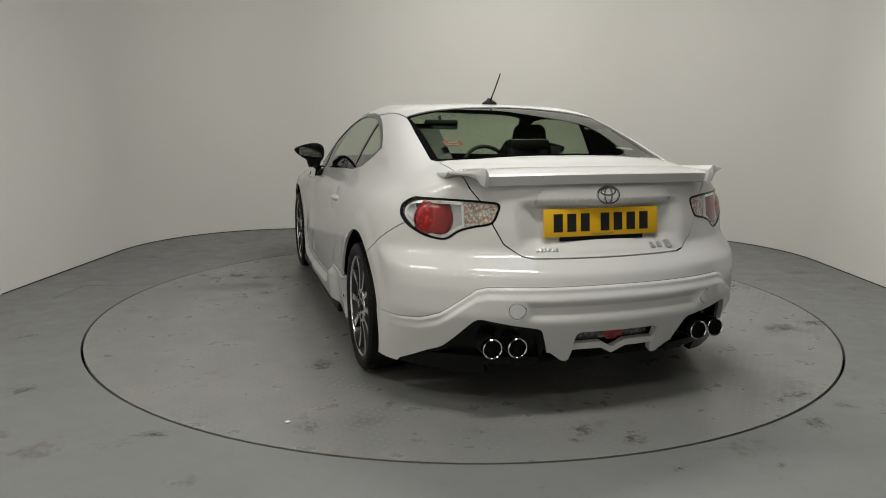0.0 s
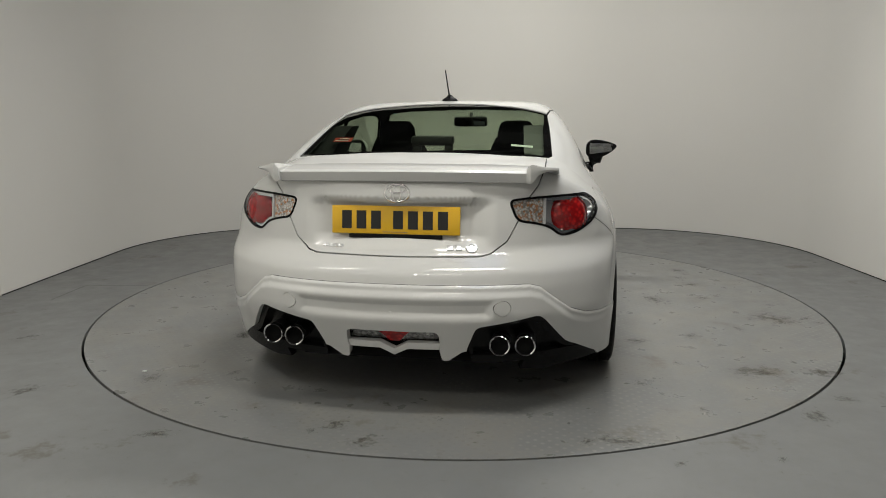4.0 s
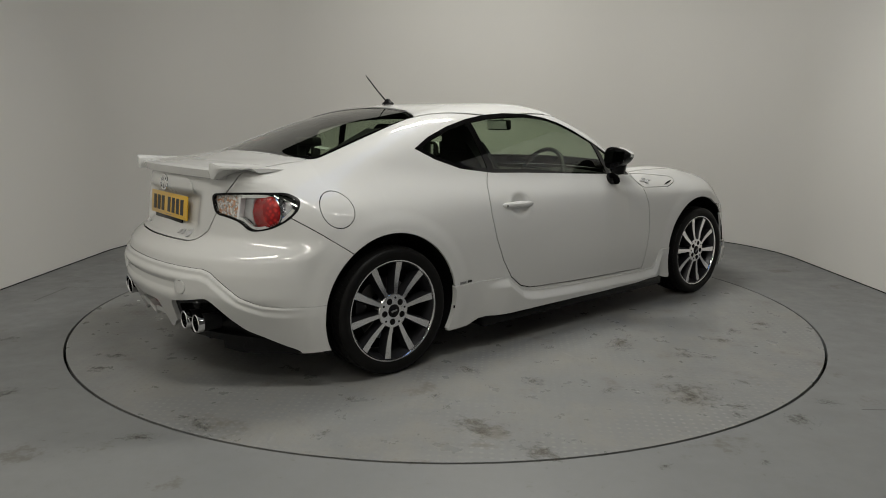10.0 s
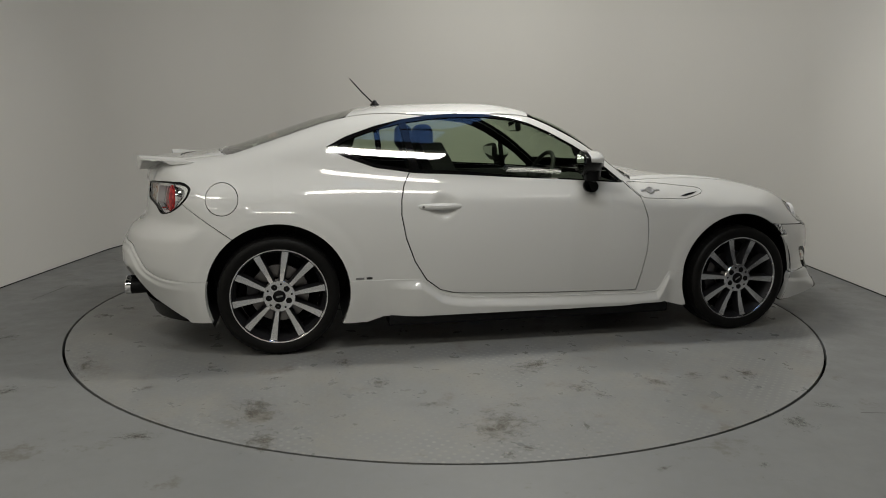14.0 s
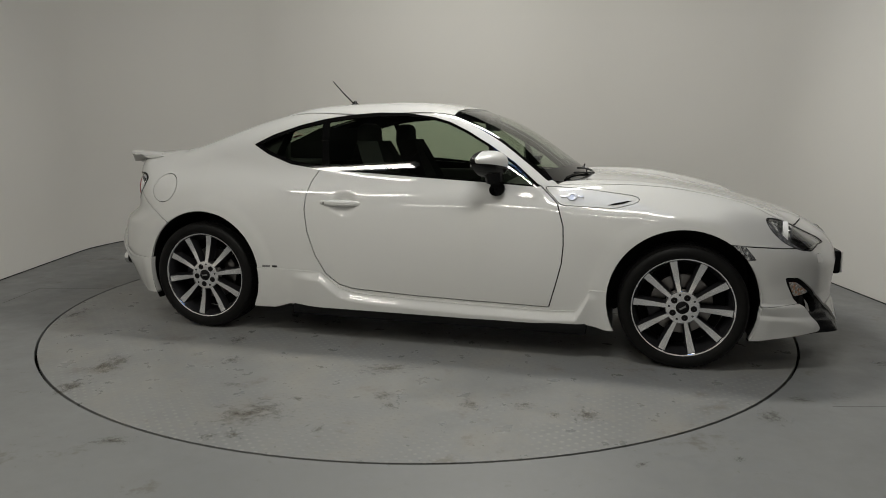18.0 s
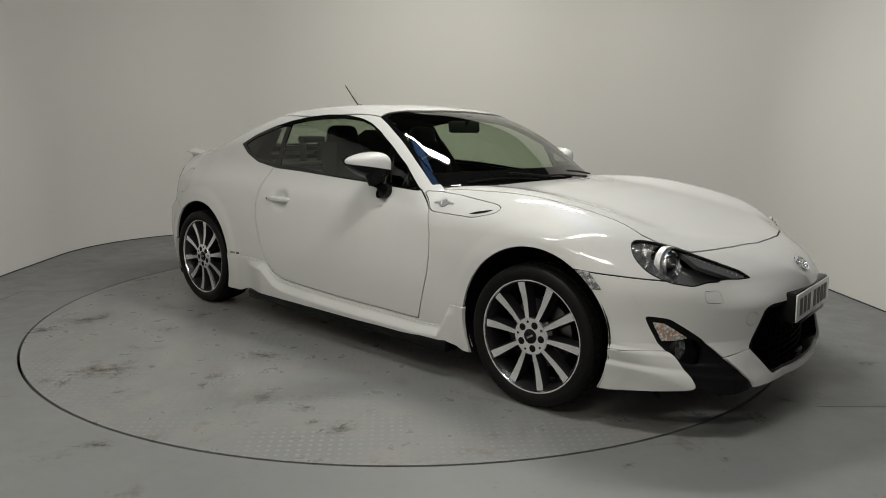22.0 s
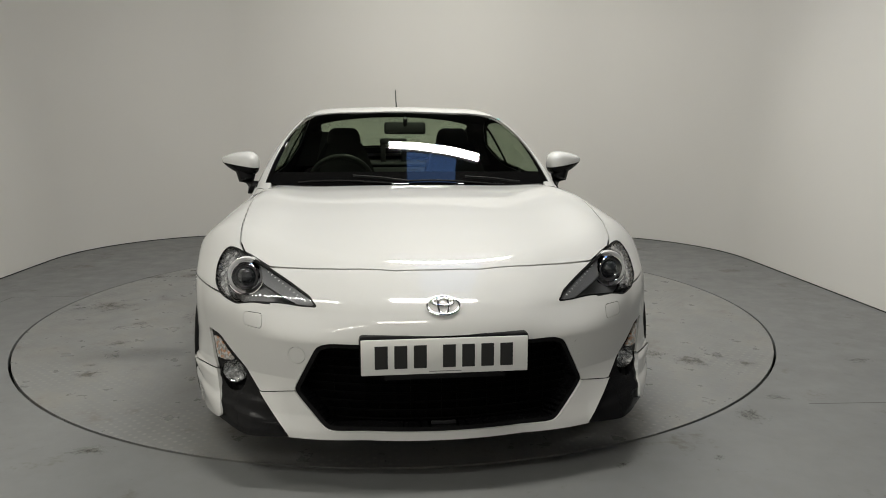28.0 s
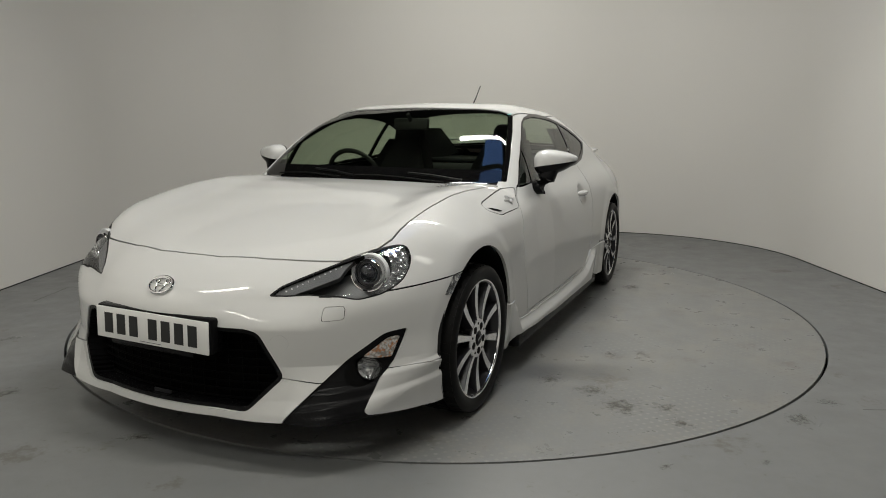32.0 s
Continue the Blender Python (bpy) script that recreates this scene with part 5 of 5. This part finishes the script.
for side in (1, -1):
    q, n = at_side(-0.46, 0.729)
    bm = bmesh.new()
    rows = []
    for k in range(17):
        w = k / 16
        y = -0.578 + 0.228 * w
        s_, n2 = at_side(y, 0.775)
        lift = 0.010 + 0.016 * math.sin(math.pi * w) ** 0.6
        h = 0.008 + 0.009 * math.sin(math.pi * min(1, max(0, w))) ** 0.4
        x0 = float(SIDE(y)) - 0.018
        rows.append([bm.verts.new((x0 + dx * lift, y, 0.731 + dz * h)) for dx, dz in ((0.1, -1), (0.85, -0.9), (1.15, -0.35), (1.15, 0.35), (0.85, 0.9), (0.1, 1))])
    for a, b in zip(rows, rows[1:]):
        for j in range(6):
            bm.faces.new((a[j], a[(j + 1) % 6], b[(j + 1) % 6], b[j]))
    bm.faces.new(rows[0][::-1])
    bm.faces.new(rows[-1])
    bmesh.ops.recalc_face_normals(bm, faces=bm.faces)
    handle = part("door_handle", bm if side == 1 else mirrored(bm), PAINT, car)
    if side == 1:
        bm = bmesh.new()
        lathe(bm, [(0.0, 0.007), (0.003, 0.006), (0.0032, 0.001)], 16, pose(float(SIDE(-0.55)) + 0.001, -0.553, 0.731))
        part("key_lock", bm, STEEL, handle)

q, n = at_top(0, -0.70)
bm = bmesh.new()
lathe(bm, [(0.0, 0.030), (0.008, 0.028), (0.020, 0.014), (0.032, 0.008)], 20, Matrix.Translation(q) @ pose(0, 0, 0, 0, -90, 0) @ Matrix.Diagonal((1, 1, 1.5, 1)))
aerial = part("aerial", bm, PLASTIC, car, "black roof aerial raked backwards")
bm = bmesh.new()
piped(bm, [q + Vector((0, -0.012, 0.018)), Vector((0, -0.778, 1.342)), Vector((0, -0.850, 1.419))], 0.0045, 8, 0.003)
part("aerial_rod", bm, PLASTIC, aerial)


def wiper(name, ax, ay, bx, by):
    base, _ = at_top(ax, ay)
    tip, _ = at_top(bx, by)
    mid, _ = at_top((ax + bx) / 2, (ay + by) / 2)
    up = Vector((0, 0, 0.014))
    bm = bmesh.new()
    piped(bm, [base + up, (base + mid) / 2 + up * 1.4, mid + up * 1.2], 0.006, 8, 0.005)
    arm = part(name, bm, PLASTIC, car)
    bm = bmesh.new()
    pts = []
    for k in range(13):
        w = k / 12
        s_, _ = at_top(ax + (bx - ax) * (0.15 + 0.85 * w), ay + (by - ay) * (0.15 + 0.85 * w) + 0.02)
        pts.append(s_ + Vector((0, 0, 0.006)))
    piped(bm, pts, 0.005, 6)
    part("wiper_blade", bm, RUBBER, arm)


wiper("wiper", 0.02, 0.80, 0.56, 0.675)
wiper("wiper", -0.55, 0.735, 0.02, 0.765)


# ---------------------------------------------------------------- boot wing
def wing_blade(bm):
    rows = []
    n = 24
    for k in range(n + 1):
        x = -0.502 + 1.004 * k / n
        back = 0.26 * x * x + 0.008
        lift = 0.0
        sec = [(-1.83, 0.978), (-1.92, 0.9735), (-1.985, 0.966), (-2.018, 0.962), (-2.024, 0.957), (-2.020, 0.944), (-2.012, 0.922), (-2.002, 0.917), (-1.970, 0.918), (-1.95, 0.93)]
        rows.append([bm.verts.new((x, y + back, z - 0.03 * x * x + lift)) for y, z in sec])
    m = len(rows[0])
    for a, b in zip(rows, rows[1:]):
        for j in range(m):
            bm.faces.new((a[j], a[(j + 1) % m], b[(j + 1) % m], b[j]))
    bm.faces.new(rows[0][::-1])
    bm.faces.new(rows[-1])
    bmesh.ops.recalc_face_normals(bm, faces=bm.faces)


bm = bmesh.new()
wing_blade(bm)
blade = part("boot_wing", bm, PAINT, car, "white boot-lid wing with end fins")


def wing_end(bm):
    """A winglet lofted outwards from the blade's end: it rises at the blade and thins towards its tip."""
    rows = []
    for x, back, ahead, high, low, front_high in ((0.500, -1.968, -1.76, 0.966, 0.914, 0.968), (0.516, -1.974, -1.74, 0.984, 0.912, 0.970), (0.530, -1.966, -1.71, 0.984, 0.922, 0.968), (0.545, -1.956, -1.68, 0.977, 0.944, 0.962), (0.575, -1.942, -1.65, 0.973, 0.955, 0.955), (0.605, -1.915, -1.64, 0.970, 0.957, 0.948), (0.622, -1.885, -1.70, 0.966, 0.957, 0.952)):
        mid = back * 0.55 + ahead * 0.45
        rows.append([bm.verts.new(v) for v in ((x, back + 0.006, low), (x, back - 0.004, (high + low) / 2), (x, back, high), (x, back + 0.03, high - 0.001), (x, mid, high * 0.5 + front_high * 0.5), (x, ahead, front_high), (x, ahead - 0.01, front_high - 0.008), (x, mid, min(front_high, high) - 0.022 + 0.010 * (x > 0.55)), (x, back + 0.05, low + 0.004))])
    m = len(rows[0])
    for a, b in zip(rows, rows[1:]):
        for j in range(m):
            bm.faces.new((a[j], a[(j + 1) % m], b[(j + 1) % m], b[j]))
    bm.faces.new(rows[0][::-1])
    bm.faces.new(rows[-1])
    bmesh.ops.recalc_face_normals(bm, faces=bm.faces)


for bm in on_both(wing_end):
    part("wing_end", bm, PAINT, blade)

# ---------------------------------------------------------------- plates and badges
def number_plate(name, m, mat, label):
    """A plate 0.52 x 0.112 in x, z, facing -y, with seven plain bars."""
    bm = bmesh.new()
    boxed(bm, (-0.26, -0.003, -0.056), (0.26, 0.003, 0.056), 0.0028)
    plate = put(part(name, bm, mat, car, label), m)
    for k, off in enumerate((-0.198, -0.138, -0.078, 0.012, 0.072, 0.132, 0.192)):
        bm = bmesh.new()
        boxed(bm, (off - 0.020, -0.0042, -0.036), (off + 0.020, -0.0032, 0.036))
        part("plate_bar", bm, BLACK, plate)
    bm = bmesh.new()
    boxed(bm, (-0.05, -0.0041, -0.0485), (0.05, -0.0032, -0.0465))
    part("maker_line", bm, GREYPRINT, plate)
    bm = bmesh.new()
    boxed(bm, (-0.19, -0.001, -0.073), (0.19, 0.006, -0.0565), 0.002)
    part("plate_holder", bm, SATIN, plate)
    return plate


p_ = at_rear(0, 0.766)[0]
number_plate("rear_number_plate", pose(-0.012, p_.y - 0.007, 0.765, -6), YELLOW, "yellow rear number plate with black bars")
number_plate("front_number_plate", pose(0, 2.127, 0.437, 0, 0, 180) @ pose(0, 0, 0, -2), WHITE, "white front number plate with black bars")
bm = bmesh.new()
boxed(bm, (-0.266, 2.06, 0.376), (0.266, 2.1225, 0.5), 0.012)
part("plate_plinth", bm, SATIN, car)


def ring_badge(name, m, w, h, label):
    bm = bmesh.new()
    for sx, sy, cy, r in ((w, h, 0, 0.0045), (w * 0.34, h * 0.95, 0, 0.0035), (w * 0.66, h * 0.42, h * 0.42, 0.0035)):
        pts = [(sx * math.cos(2 * math.pi * k / 40), cy + sy * math.sin(2 * math.pi * k / 40), 0.003) for k in range(40)]
        rings = []
        for k, q in enumerate(pts):
            d = (Vector(pts[(k + 1) % 40]) - Vector(pts[k - 1])).normalized()
            side = d.cross((0, 0, 1))
            rings.append([bm.verts.new(Vector(q) + r * (side * math.cos(a) + Vector((0, 0, 0.8)) * math.sin(a))) for a in [2 * math.pi * j / 8 for j in range(8)]])
        for k in range(40):
            for j in range(8):
                bm.faces.new((rings[k][j], rings[k][(j + 1) % 8], rings[(k + 1) % 40][(j + 1) % 8], rings[(k + 1) % 40][j]))
    bmesh.ops.recalc_face_normals(bm, faces=bm.faces)
    return put(part(name, bm, CHROME, car, label), m)


p_, n_ = at_front(0.0, 0.578)
ring_badge("front_badge", seat_on(p_ + n_ * 0.002, n_), 0.051, 0.034, "chrome oval ring badge")
p_, n_ = at_rear(0.0, 0.873)
ring_badge("rear_badge", seat_on(p_ + n_ * 0.003, n_), 0.049, 0.034, "chrome oval ring badge")

for name, xs, z, h, w in (("boot_script", [-0.303 + 0.0155 * k for k in range(6)], 0.662, 0.0075, 0.0058), ("model_badge", [0.212, 0.245], 0.663, 0.013, 0.012)):
    holder = None
    for x in xs:
        p_, n_ = at_rear(x, z)
        bm = bmesh.new()
        boxed(bm, (-w, -h, 0), (w, h, 0.004), 0.0015, seat_on(p_, n_))
        ob = part(name if holder is None else "badge_bar", bm, SILVER, car if holder is None else holder)
        holder = holder or ob
p_, n_ = at_rear(0.295, 0.663)
bm = bmesh.new()
lathe(bm, [(0.0, 0.024), (0.004, 0.022), (0.005, 0.014), (0.002, 0.012), (0.002, 0.001)], 28, seat_on(p_, n_) @ pose(0, 0, 0, 0, -90, 0))
part("round_badge", bm, SILVER, car)


def on_wing(y, z, build):
    """Builds a small piece on both flanks, flat on the skin."""
    p, n = at_side(y, z)
    m = seat_on(p, n)
    made = []
    for side in (1, -1):
        bm = bmesh.new()
        build(bm, m)
        made.append(bm if side == 1 else mirrored(bm))
    return made


for y, z, w, h in ((0.703, 0.794, 0.016, 0.006), (0.783, 0.795, 0.016, 0.006)):
    for bm in on_wing(y, z, lambda bm, m: boxed(bm, (-w, -h, 0), (w, h, 0.005), 0.002, m)):
        part("wing_badge_bar", bm, SILVER, car)
for bm in on_wing(0.743, 0.795, lambda bm, m: lathe(bm, [(0.0, 0.026), (0.005, 0.024), (0.006, 0.015), (0.003, 0.012), (0.003, 0.001)], 28, m @ pose(0, 0, 0, 0, -90, 0))):
    part("wing_badge", bm, SILVER, car)
SLOT = [(-0.055, -0.016), (-0.02, -0.013), (0.02, -0.002), (0.055, 0.016), (0.03, 0.012), (-0.02, -0.001)]
for bm in on_wing(0.972, 0.773, lambda bm, m: extruded(bm, SLOT, 0.0025, m)):
    part("wing_slot", bm, GAP, car)
for y, z in ((-0.938, 0.265), (-0.938, 0.205), (0.915, 0.300), (0.915, 0.245)):
    for bm in on_wing(y, z, lambda bm, m: boxed(bm, (-0.006, -0.007, -0.001), (0.006, 0.007, 0.003), 0.001, m)):
        part("skirt_clip", bm, PLASTIC, car)
for off, w, mat in ((0.0, 0.022, GREYPRINT), (0.048, 0.015, BLACK)):
    for bm in on_wing(-0.885 + off, 0.378, lambda bm, m: boxed(bm, (-w, -0.0055, 0), (w, 0.0055, 0.001), 0, m)):
        part("skirt_decal", bm, mat, car)

# ---------------------------------------------------------------- cabin


def seat_at(x, y):
    bm = bmesh.new()
    boxed(bm, (x - 0.24, y - 0.06, 0.30), (x + 0.24, y + 0.46, 0.46), 0.05, seg=4)
    base = part("front_seat", bm, CLOTH, car)
    bm = bmesh.new()
    rows = []
    for k in range(13):
        w = k / 12
        z = 0.42 + 0.63 * w
        half = 0.235 * (1 - 0.50 * max(0, (w - 0.45) / 0.55) ** 1.5)
        yy = y - 0.02 - 0.30 * w
        rows.append([bm.verts.new(v) for v in ((x - half, yy + 0.06, z), (x - half * 0.8, yy + 0.02, z), (x + half * 0.8, yy + 0.02, z), (x + half, yy + 0.06, z), (x + half, yy - 0.07, z), (x - half, yy - 0.07, z))])
    for a, b in zip(rows, rows[1:]):
        for j in range(6):
            bm.faces.new((a[j], a[(j + 1) % 6], b[(j + 1) % 6], b[j]))
    bm.faces.new(rows[-1])
    bmesh.ops.recalc_face_normals(bm, faces=bm.faces)
    part("backrest", bm, CLOTH, base)
    bm = bmesh.new()
    boxed(bm, (x - 0.112, y - 0.40, 0.99), (x + 0.112, y - 0.30, 1.150), 0.045, seg=4)
    for v in bm.verts:
        v.co.x = x + (v.co.x - x) * (1.08 - 0.22 * (v.co.z - 0.99) / 0.16)
    part("headrest", bm, CLOTH, base)


seat_at(0.36, -0.12)
seat_at(-0.36, -0.12)
bm = bmesh.new()
boxed(bm, (-0.58, -1.18, 0.40), (0.58, -0.98, 0.86), 0.05, pose(0, -0.02, 0) , seg=3)
part("rear_bench", bm, CLOTH, car)
bm = bmesh.new()
boxed(bm, (-0.60, -1.62, 0.865), (0.60, -1.12, 0.90), 0.02)
part("parcel_shelf", bm, TRIM, car)
bm = bmesh.new()
boxed(bm, (-0.105, -1.26, 1.030), (0.105, -1.20, 1.078), 0.014)
stop = part("high_stop_lamp", bm, TRIM, car)
for px in (-0.08, 0.08):
    bm = bmesh.new()
    boxed(bm, (px - 0.02, -1.25, 0.89), (px + 0.02, -1.21, 1.035), 0.006)
    part("lamp_bracket", bm, TRIM, stop)
bm = bmesh.new()
rows = []
for k in range(21):
    x = -0.70 + 0.07 * k
    hump = 0.035 * math.exp(-(((x - 0.36) / 0.17) ** 2))
    rows.append([bm.verts.new(v) for v in ((x, 0.74 - 0.22 * x * x, 0.80), (x, 0.60, 0.835 + hump * 0.5), (x, 0.44, 0.838 + hump), (x, 0.36, 0.81 + hump * 0.7), (x, 0.33, 0.70), (x, 0.40, 0.50))])
for a, b in zip(rows, rows[1:]):
    for j in range(5):
        bm.faces.new((a[j], a[j + 1], b[j + 1], b[j]))
bmesh.ops.recalc_face_normals(bm, faces=bm.faces)
part("dashboard", bm, TRIM, car)
m = pose(0.36, 0.235, 0.83, -24)
bm = bmesh.new()
lathe_m = m @ pose(0, 0, 0, 0, 0, 90)
rings = lathe(bm, [(0.012 * math.cos(a), 0.175 + 0.014 * math.sin(a)) for a in [2 * math.pi * j / 10 for j in range(10)]], 40, lathe_m, closed=True)
steer = part("steering_wheel", bm, TRIM, car)
bm = bmesh.new()
boxed(bm, (-0.065, -0.02, -0.06), (0.065, 0.03, 0.05), 0.02, m)
part("wheel_hub", bm, TRIM, steer)
for a in (10, 170, 270):
    bm = bmesh.new()
    boxed(bm, (0.04, -0.008, -0.016), (0.17, 0.008, 0.016), 0.004, m @ pose(0, 0, 0, 0, -a, 0))
    part("wheel_spoke", bm, TRIM, steer)
bm = bmesh.new()
boxed(bm, (-0.118, -0.02, -0.034), (0.118, 0.014, 0.034), 0.014, pose(0.0, 0.205, 1.145, 6, 0, -6))
inner_mirror = part("interior_mirror", bm, TRIM, car)
bm = bmesh.new()
piped(bm, [(0.0, 0.21, 1.16), (0.0, 0.245, 1.20)], 0.012, 8)
part("mirror_stem", bm, TRIM, inner_mirror)
bm = bmesh.new()
boxed(bm, (-0.105, -0.0225, -0.026), (0.105, -0.0212, 0.026), 0, pose(0.0, 0.205, 1.145, 6, 0, -6))
part("mirror_face", bm, MIRROR, inner_mirror)
for bm in on_both(lambda bm: boxed(bm, (0.68, -0.66, 0.28), (0.735, 0.62, 0.835), 0.02)):
    part("door_card", bm, TRIM, car)
bm = bmesh.new()
boxed(bm, (-0.09, -0.45, 0.20), (0.09, 0.40, 0.56), 0.03)
part("centre_console", bm, TRIM, car)


def pillar_trim(bm):
    """The dark lining inside the rear pillar, from the parcel shelf up to the roof."""
    low = [(0.47, -1.56), (0.66, -1.52), (0.72, -1.10), (0.72, -0.95), (0.58, -0.97), (0.50, -1.25)]
    high = [(0.44, -1.14), (0.56, -1.10), (0.605, -0.95), (0.61, -0.86), (0.52, -0.86), (0.45, -0.98)]
    a = [bm.verts.new((x, y, 0.88 if y > -1.5 else 0.93)) for x, y in low]
    b = [bm.verts.new((x, y, 1.125)) for x, y in high]
    k = len(low)
    bm.faces.new(a[::-1])
    bm.faces.new(b)
    for j in range(k):
        bm.faces.new((a[j], a[(j + 1) % k], b[(j + 1) % k], b[j]))
    bmesh.ops.recalc_face_normals(bm, faces=bm.faces)


for bm in on_both(pillar_trim):
    part("pillar_trim", bm, TRIM, car)
# stickers inside the glass
q, n = at_top(-0.43, -1.33)
bm = bmesh.new()
boxed(bm, (-0.045, -0.028, -0.001), (0.045, 0.028, 0.0), 0, seat_on(q - n * 0.012, n, (0, 0.6, 1)))
sticker = part("window_sticker", bm, STICKER, car, "red and white dealer sticker")
for k, mat in enumerate((PAPER, BLACK, PAPER)):
    bm = bmesh.new()
    boxed(bm, (-0.038 + 0.01 * k, -0.020 + 0.013 * k, 0.0), (0.030, -0.014 + 0.013 * k, 0.001), 0, seat_on(q - n * 0.0115, n, (0, 0.6, 1)))
    part("sticker_bar", bm, mat, sticker)
q, n = at_top(-0.535, 0.10)
bm = bmesh.new()
boxed(bm, (-0.034, -0.014, -0.001), (0.034, 0.014, 0.0), 0, seat_on(q - n * 0.009, n, (0, -0.5, 1)))
part("permit_sticker", bm, TEAL, car)
q, n = at_top(0.45, -1.40)
bm = bmesh.new()
boxed(bm, (-0.05, -0.012, -0.001), (0.05, 0.012, 0.0), 0, seat_on(q - n * 0.012, n, (0, 0.6, 1)))
part("white_window_label", bm, PAPER, car)




bm = bmesh.new()
extruded(bm, [(-0.010, -0.006), (0.004, -0.009), (0.012, 0.001), (0.003, 0.008), (-0.008, 0.006)], 0.004)
scrap = tagged(part("paper_scrap", bm, PAPER), label="small crumpled white scrap lying on the turntable", category="litter")

# seconds and degrees of the turntable
TURNS = [(0.0, 19.30), (1.0, 12.56), (2.0, 5.70), (3.0, -1.30), (4.0, -8.42), (4.5, -12.00), (6.5, -26.12), (7.0, -29.58), (8.0, -36.44), (9.0, -43.47), (10.0, -50.46), (11.0, -57.36), (12.0, -64.15), (13.0, -70.89), (14.0, -77.60), (14.5, -81.02), (16.5, -95.04), (17.0, -98.57), (18.0, -105.67), (19.0, -112.74), (20.0, -119.69), (21.0, -126.67), (22.0, -133.79), (23.0, -140.76), (24.0, -147.81), (24.5, -151.41), (26.5, -165.95), (27.0, -169.47), (28.0, -176.49), (29.0, -183.58), (30.0, -190.65), (31.0, -197.74), (32.0, -204.63)]


def motions():
    """The turntable turns, and the car rides on it."""
    walk(turntable, [(t, pose(0, 0, 0, 0, 0, a)) for t, a in TURNS])
    walk(scrap, [(t, pose(0, 0, 0, 0, 0, a) @ pose(-1.255, -1.58, 0.0015)) for t, a in TURNS])
    walk(car, [(t, pose(0, 0, 0, 0, 0, a) @ pose(0.017, 0.250, 0.0084, 0.24, 0, -0.05)) for t, a in TURNS])


motions()
